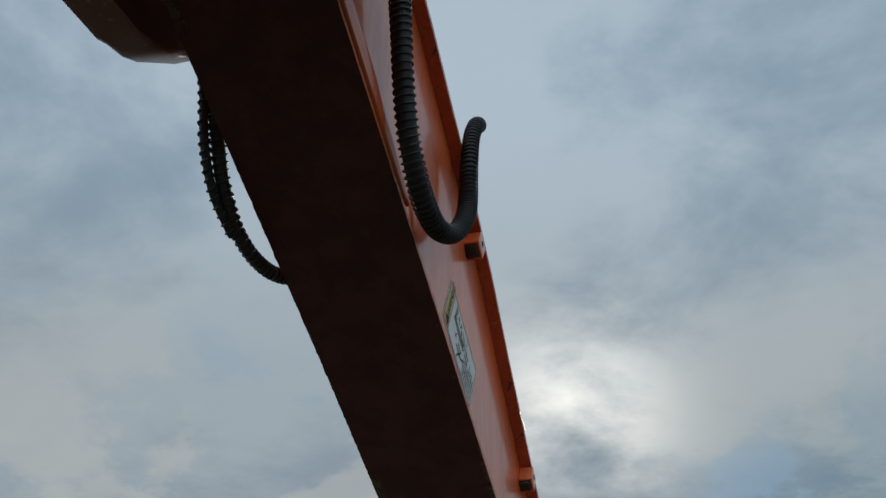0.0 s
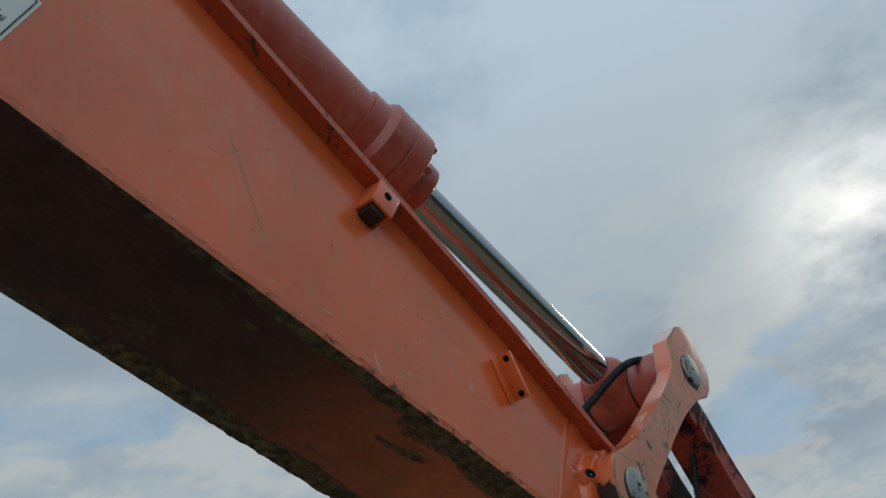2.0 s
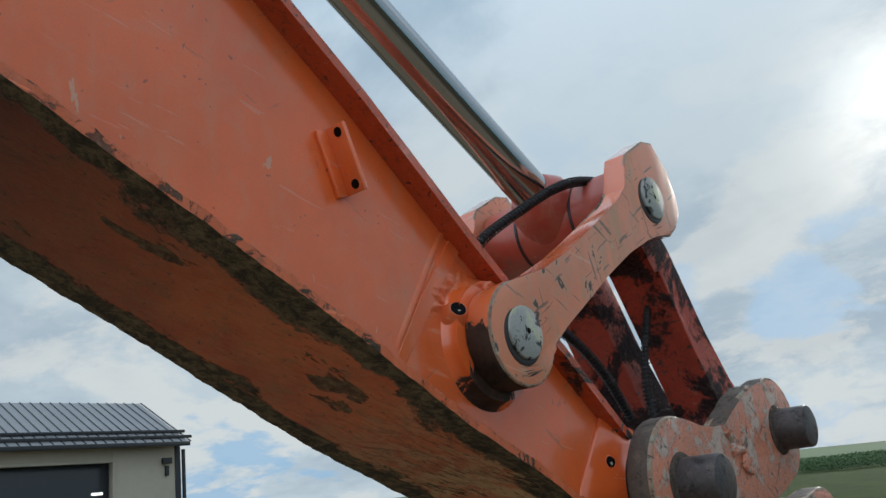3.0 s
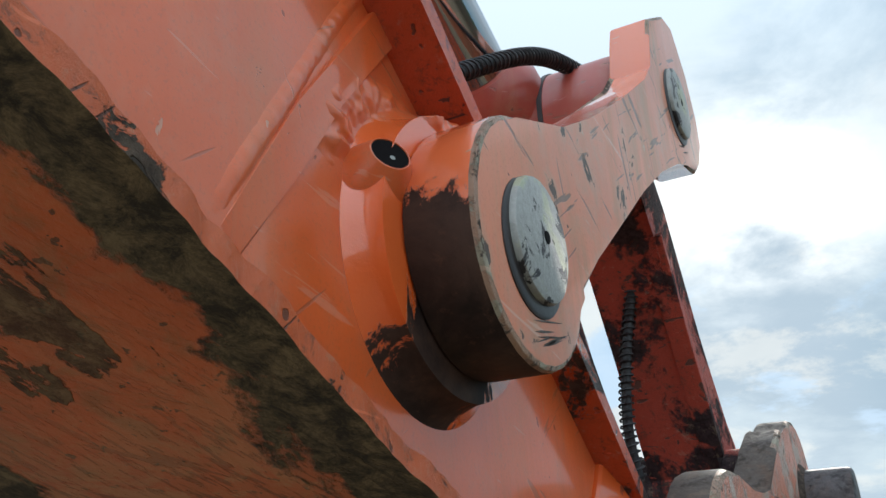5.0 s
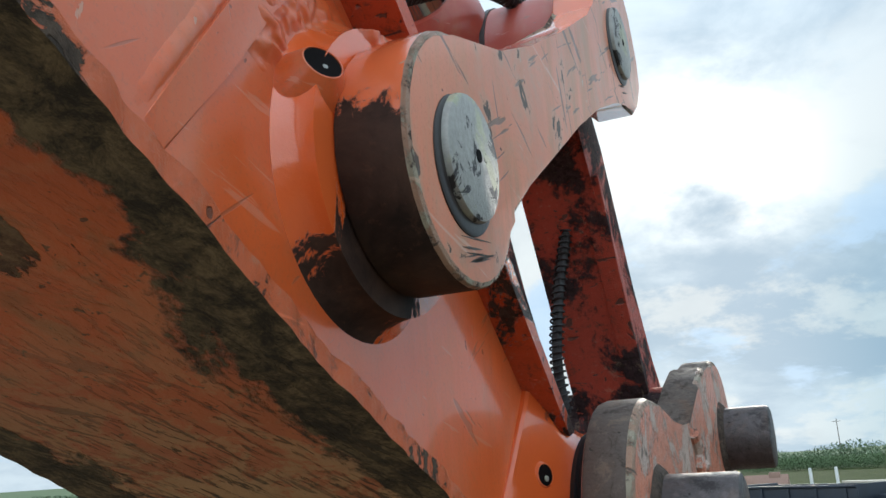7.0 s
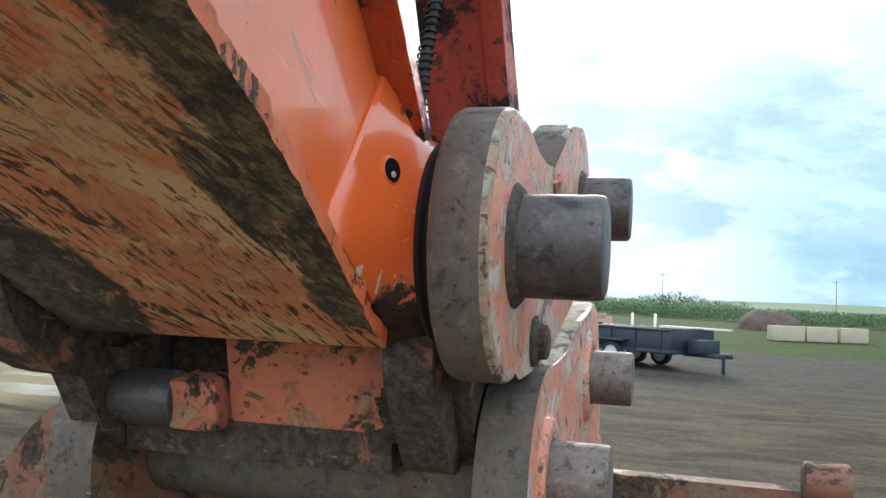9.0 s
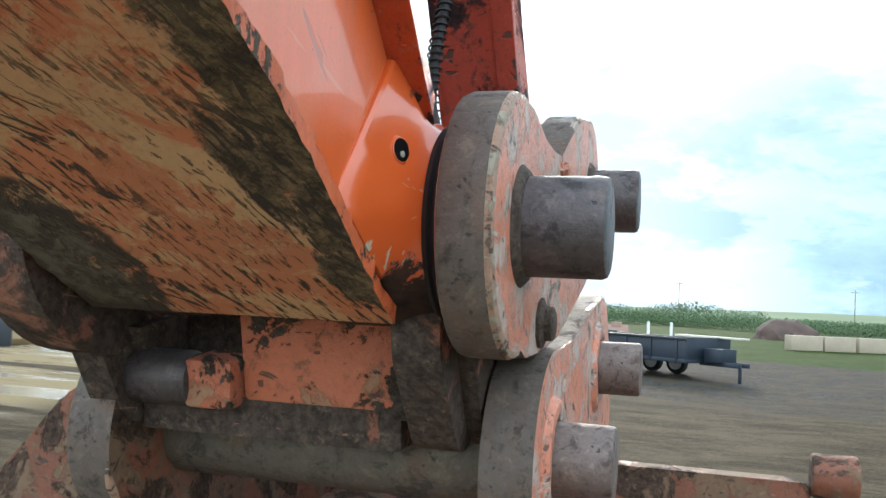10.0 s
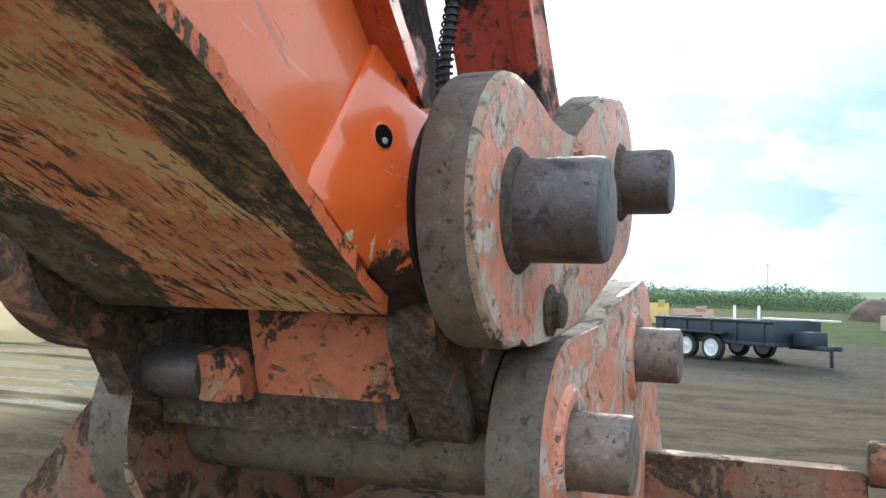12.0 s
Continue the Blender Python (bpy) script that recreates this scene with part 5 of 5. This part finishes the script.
# ---- yard ----
def build_trailer():
    u = Vector((0.81, -0.586, 0)).normalized()
    v = Vector((u.y, -u.x, 0))                   # towards the side that shows
    rear = Vector((-2.53, 25.96, 0))
    tr = thing("utility_trailer", "dark blue tandem axle utility trailer with white wheels", "trailer", rear)
    m = Matrix((u, v, Vector((0, 0, 1)))).transposed().to_4x4()
    m.translation = rear
    paint = material("trailer_paint", plain((0.014, 0.022, 0.034), 0.5, 0.0, 0.5, 2.0))
    tyre_m = material("tyre_rubber", plain((0.012, 0.012, 0.012), 0.8))
    rim_m = material("white_rim", plain((0.5, 0.5, 0.5), 0.5))
    board = material("pale_board", plain((0.55, 0.5, 0.42), 0.7))

    def bx(name, c, sz, mat=paint, parent=tr):
        bm = bmesh.new()
        block(bm, c, sz, None, 0.01)
        bmesh.ops.transform(bm, matrix=m, verts=bm.verts)
        return part(name, bm, mat, parent)
    L = 4.0
    bx("floor", (L / 2, -0.1, 0.50), (L, 2.0, 0.10))
    for off in (0.86, -1.06):
        bx("side_wall", (L / 2, off, 0.79), (L, 0.05, 0.58))
    bx("front_wall", (L - 0.03, -0.1, 0.82), (0.05, 1.9, 0.62))
    bx("tailgate", (0.03, -0.1, 0.82), (0.05, 1.9, 0.62))
    for i in range(5):
        bx("stake", (0.3 + i * 0.85, 0.90, 0.79), (0.07, 0.05, 0.58))
    bx("top_rail", (L / 2, 0.90, 1.08), (L, 0.08, 0.06))
    bx("fender", (1.74, 1.02, 0.74), (1.75, 0.26, 0.05))
    for off in (0.3, -0.5):
        bx("tongue_beam", (L + 0.45, off * 0.5 - 0.1, 0.46), (1.2, 0.10, 0.12))
    bx("tool_box", (L + 0.35, -0.1, 0.68), (0.45, 0.8, 0.35))
    bx("jack_leg", (L + 0.95, -0.1, 0.25), (0.07, 0.07, 0.5))
    bx("load_board", (L - 0.4, -0.75, 1.13), (2.2, 0.3, 0.05), board)
    for off in (0.98, -1.18):
        for along in (1.30, 2.18):
            bm = bmesh.new()
            lathe(bm, (along, off - 0.1, 0.34), (0, 1, 0), [(0.0, 0.24), (0.0, 0.31), (0.03, 0.34), (0.17, 0.34), (0.20, 0.31), (0.195, 0.235), (0.12, 0.22)], 32)
            bmesh.ops.transform(bm, matrix=m, verts=bm.verts)
            t = part("wheel", bm, tyre_m, tr)
            bm = bmesh.new()
            lathe(bm, (along, off - 0.1, 0.34), (0, 1, 0), [(0.10, 0.225), (0.204, 0.232), (0.200, 0.215), (0.175, 0.19), (0.172, 0.08), (0.20, 0.06), (0.205, 0.02)], 28)
            bmesh.ops.transform(bm, matrix=m, verts=bm.verts)
            part("rim", bm, rim_m, t, "white steel rim")


build_trailer()


def build_building():
    wall_m = material("tan_siding", plain((0.40, 0.36, 0.29), 0.7, 0.0, 0.08, 3.0))
    roof_m = material("grey_metal_roof", plain((0.27, 0.27, 0.28), 0.45, 0.3, 0.12, 2.0))
    dark = material("dark_trim", plain((0.02, 0.022, 0.026), 0.5))
    # near-black: the shade indoors put into a colour
    door_m = material("doorway_shade", plain((0.025, 0.028, 0.032), 0.25))
    lampm = bpy.data.materials.new("strip_light")
    lampm.use_nodes = True
    lampm.node_tree.nodes["Principled BSDF"].inputs["Emission Color"].default_value = (1, 1, 0.95, 1)
    lampm.node_tree.nodes["Principled BSDF"].inputs["Emission Strength"].default_value = 1.2
    X, Y0, Y1, EAVE, RX, RZ = -32.0, 4.0, 19.7, 5.40, -35.3, 7.30
    bd = thing("workshop_building", "tan workshop with grey metal roof and dark doorway", "building", (X - 4.6, 12, 0))

    def bx(name, c, sz, mat, parent=bd, bevel=0.01):
        bm = bmesh.new()
        block(bm, c, sz, None, bevel)
        return part(name, bm, mat, parent)
    # front wall round the doorway
    bx("wall", (X - 0.1, 18.2, EAVE / 2), (0.2, 3.0, EAVE), wall_m)
    bx("wall", (X - 0.1, 13.2, 4.98), (0.2, 7.0, 0.74), wall_m)
    bx("wall", (X - 0.1, 6.85, EAVE / 2), (0.2, 5.7, EAVE), wall_m)
    bm = bmesh.new()
    yy = Y1 - 0.1
    lo = [bm.verts.new((x, yy - 0.1, z)) for x, z in ((X, 0), (X, EAVE), (RX, RZ - 0.15), (2 * RX - X, EAVE), (2 * RX - X, 0))]
    hi = [bm.verts.new(v.co + Vector((0, 0.2, 0))) for v in lo]
    bm.faces.new(lo)
    bm.faces.new(hi[::-1])
    for i in range(5):
        bm.faces.new((lo[i], lo[(i + 1) % 5], hi[(i + 1) % 5], hi[i]))
    part("gable_wall", bm, wall_m, bd)
    # dark sheet stands in for the unlit room behind the opening
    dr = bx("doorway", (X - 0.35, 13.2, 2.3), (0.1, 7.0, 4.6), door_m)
    bx("door_frame", (X + 0.02, 16.74, 2.3), (0.08, 0.10, 4.6), wall_m, dr)
    bx("door_frame", (X + 0.02, 13.2, 4.64), (0.08, 7.0, 0.10), wall_m, dr)
    for y, z in ((16.2, 3.45), (15.9, 3.05), (14.6, 3.3)):
        bx("strip_light", (X - 0.27, y, z), (0.03, 0.45, 0.09), lampm, dr)
    for sgn in (1, -1):
        bm = bmesh.new()
        ex = RX + sgn * (X - RX + 0.55)
        ez = EAVE - 0.24
        vs = []
        for dz in (0.0, 0.12):
            vs.append([bm.verts.new(p) for p in ((RX, Y0 - 0.5, RZ + dz), (RX, Y1 + 0.1, RZ + dz), (ex, Y1 + 0.1, ez + dz), (ex, Y0 - 0.5, ez + dz))])
        bm.faces.new(vs[0])
        bm.faces.new(vs[1][::-1])
        for i in range(4):
            bm.faces.new((vs[0][i], vs[0][(i + 1) % 4], vs[1][(i + 1) % 4], vs[1][i]))
        rf = part("roof", bm, roof_m, bd)
        if sgn > 0:
            for i in range(40):
                y = Y0 - 0.3 + i * 0.415
                bm = bmesh.new()
                a, b = Vector((RX, y, RZ + 0.13)), Vector((ex, y, ez + 0.13))
                sweep(bm, [a, a.lerp(b, 0.5), b], 0.03, 6)
                part("roof_rib", bm, dark, rf)
            for k in (0.80, 0.93):
                bm = bmesh.new()
                p = Vector((RX, 0, RZ + 0.2)).lerp(Vector((ex, 0, ez + 0.2)), k)
                block(bm, (p.x, (Y0 + Y1) / 2, p.z), (0.08, Y1 - Y0 + 0.8, 0.12), None, 0.01)
                part("snow_guard", bm, dark, rf)
    bx("gutter", (X + 0.58, (Y0 + Y1) / 2, EAVE - 0.22), (0.16, Y1 - Y0 + 0.2, 0.16), dark)
    bx("downpipe", (X + 0.08, Y1 + 0.12, EAVE / 2 - 0.2), (0.12, 0.12, EAVE - 0.4), dark)
    bx("corner_trim", (X + 0.02, Y1 - 0.12, EAVE / 2), (0.06, 0.25, EAVE), dark)
    lamp = bx("wall_lamp", (X + 0.15, 19.0, 4.55), (0.14, 0.42, 0.24), dark)
    bx("lamp_arm", (X + 0.06, 19.05, 4.15), (0.12, 0.14, 0.40), dark, lamp)


build_building()


def leaf_mass(name, spots, mat, label, category, size=0.35, seed=3):
    """Foliage of many small leaf clumps round the spots (centre, radius, count), as one mesh."""
    rng = random.Random(seed)
    verts, faces = [], []
    for (cx, cy, cz), (rx, ry, rz), count in spots:
        for _ in range(count):
            a, b, r = rng.uniform(0, 6.283), rng.uniform(-1, 1), rng.random() ** 0.45
            q = math.sqrt(1 - b * b)
            p = Vector((cx + rx * r * q * math.cos(a), cy + ry * r * q * math.sin(a), cz + rz * r * b))
            s = size * rng.uniform(0.6, 1.5)
            t1 = Vector((rng.uniform(-1, 1), rng.uniform(-1, 1), rng.uniform(-1, 1))).normalized()
            t2 = t1.orthogonal().normalized()
            k = len(verts)
            verts += [p - t1 * s, p + t2 * s * 0.6, p + t1 * s, p - t2 * s * 0.6]
            faces.append((k, k + 1, k + 2, k + 3))
    me = bpy.data.meshes.new(name)
    me.from_pydata([tuple(v) for v in verts], [], faces)
    me.materials.append(mat)
    ob = new(name, me)
    return tagged(ob, label, category, kind="stuff")


def build_distance():
    rng = random.Random(11)
    leaf = material("far_leaves", plain((0.085, 0.130, 0.066), 0.85, 0.0, 0.35, 0.4))
    corn = material("corn_leaves", plain((0.058, 0.100, 0.036), 0.8, 0.0, 0.35, 0.5))
    spots = []
    for i in range(150):                          # wood along the horizon
        a = radians(-75 + i * 0.95)
        d = 150 + 25 * math.sin(i * 0.7)
        hgt = 1.5 + 0.9 * noise.noise(Vector((i * 0.31, 0, 0))) + (1.3 if -14 < math.degrees(a) < 4 else 0.0)
        spots.append(((d * math.sin(a), d * math.cos(a), hgt * 0.55), (2.8, 2.8, max(0.7, hgt * 0.6)), 800))
    leaf_mass("far_wood", spots, leaf, "dark green far wood along the horizon", "trees", 0.13, 5)
    spots = []
    for i in range(170):                          # standing corn beyond the grass
        x = -60 + i * 0.9
        spots.append(((x, 112 + 10 * math.sin(i * 0.13), 0.9), (1.2, 6.0, 0.9), 600))
    leaf_mass("corn_field", spots, corn, "green standing corn behind the grass", "crop", 0.085, 6)
    far = material("far_hill_green", plain((0.085, 0.13, 0.055), 0.9, 0.0, 0.3, 0.02))
    bm = bmesh.new()
    lo, hi = [], []
    for i in range(80):
        a = radians(-100 + i * 2.6)
        hgt = 6 + 3.5 * noise.noise(Vector((i * 0.15, 2, 0)))
        lo.append(bm.verts.new((520 * math.sin(a), 520 * math.cos(a), -1)))
        hi.append(bm.verts.new((640 * math.sin(a), 640 * math.cos(a), hgt)))
    for i in range(79):
        bm.faces.new((lo[i], lo[i + 1], hi[i + 1], hi[i]))
    tagged(part("far_hill", bm, far), "low green hills on the horizon", "hill", kind="structure")
    # earth mound
    earth = material("dark_earth", plain((0.085, 0.055, 0.045), 0.95, 0.0, 0.4, 0.8, 0.8))

    def mound(name, c, sx, sy, hgt, mat, label):
        bm = bmesh.new()
        bmesh.ops.create_icosphere(bm, subdivisions=4, radius=1.0)
        for v in bm.verts:
            q = v.co.copy()
            k = 1 + 0.22 * noise.noise(q * 1.7 + Vector(c)) + 0.07 * noise.noise(q * 6)
            v.co = Vector((c[0] + q.x * sx * k, c[1] + q.y * sy * k, max(-0.2, q.z * hgt * k)))
        tagged(part(name, bm, mat), label, "mound")
    mound("earth_mound", (7.4, 75.0, 0), 2.4, 2.2, 1.75, earth, "dark brown earth mound on the grass")
    sand = material("tan_sand", plain((0.40, 0.30, 0.17), 0.95, 0.0, 0.2, 0.8, 0.6))
    mound("sand_mound", (-21.5, 19.0, 0), 4.2, 3.0, 1.3, sand, "tan sand heaped at the edge of the yard")
    mound("sand_mound", (-15.0, 27.0, 0), 6.0, 2.5, 0.9, sand, "low tan sand bank at the edge of the yard")
    dkb = material("dark_container", plain((0.018, 0.022, 0.03), 0.5))
    cont = thing("dark_container", "small dark steel container beside the sand mound", "container", (-17.5, 18.2, 0))
    bm = bmesh.new()
    block(bm, (-17.5, 18.2, 0.45), (1.1, 0.8, 0.9), Matrix.Rotation(radians(40), 4, "Z"), 0.03)
    part("body", bm, dkb, cont)
    bm = bmesh.new()
    block(bm, (-17.5, 18.2, 0.93), (1.16, 0.86, 0.06), Matrix.Rotation(radians(40), 4, "Z"), 0.01)
    part("lid", bm, dkb, cont)
    # concrete blocks
    conc = material("pale_concrete", plain((0.36, 0.30, 0.22), 0.85, 0.0, 0.25, 1.5, 0.4))
    first = None
    a, b = Vector((6.3, 51.9, 0)), Vector((10.0, 53.9, 0))
    for i in range(3):
        p = a.lerp(b, i / 2)
        if first is None:
            bm = bmesh.new()
            block(bm, (0, 0, 0.42), (1.98, 0.7, 0.84), None, 0.05)
            first = tagged(part("concrete_block", bm, conc), "pale grey precast concrete block in a row", "concrete block", "row of concrete blocks")
            first.matrix_basis = pose(p.x, p.y, 0, 0, 0, 28)
        else:
            copy_thing(first, pose(p.x, p.y, 0, 0, 0, 30 + 3 * math.sin(i * 4)))
    # posts and masts
    white = material("white_post", plain((0.62, 0.62, 0.60), 0.6))
    wood = material("pole_wood", plain((0.16, 0.14, 0.12), 0.8))
    for x, y in ((-1.9, 46.0), (-0.75, 46.3)):
        bm = bmesh.new()
        lathe(bm, (x, y, 0), (0, 0, 1), [(0, 0.075), (1.2, 0.075), (1.25, 0.05)], 16)
        tagged(part("marker_post", bm, white), "short white marker post in the grass", "post", "white marker posts")
    def utility_pole(x, y, z):
        pl = thing("utility_pole", "thin grey utility pole with crossarm on the horizon", "utility pole", (x, y, 0), "utility poles")
        bm = bmesh.new()
        lathe(bm, (x, y, 0), (0, 0, 1), [(0, 0.14), (z, 0.09)], 10)
        part("pole", bm, wood, pl)
        bm = bmesh.new()
        block(bm, (x, y, z - 0.7), (2.2, 0.14, 0.14), None, 0.02)
        part("crossarm", bm, wood, pl)
    for x, y, z in ((-3.9, 260, 11.0), (43.0, 262, 10.5), (66.0, 130.0, 12.0)):
        utility_pole(x, y, z)
    # yellow and red machine parts beyond the trailer
    yel = material("yellow_iron", plain((0.38, 0.26, 0.07), 0.6))
    pink = material("faded_red_iron", plain((0.28, 0.17, 0.13), 0.7))
    for k, (x, y, sx, sz, mat) in enumerate(((-6.6, 52, 1.5, 1.2, yel), (-4.6, 53, 2.4, 0.9, pink))):
        th = thing("machine_part", "faded %s machine part lying on the grass" % ("yellow" if k == 0 else "red"), "machine part", (x, y, 0))
        bm = bmesh.new()
        prism(bm, [(y - 0.4, 0), (y + 0.5, 0), (y + 0.4, sz * 0.7), (y, sz), (y - 0.3, sz * 0.6)], x - sx / 2, x + sx / 2, 0.05)
        part("casing", bm, mat, th)
        bm = bmesh.new()
        block(bm, (x + sx * 0.2, y, sz * 0.9), (sx * 0.25, 0.3, sz * 0.5), None, 0.04)
        part("stub", bm, mat, th)


build_distance()
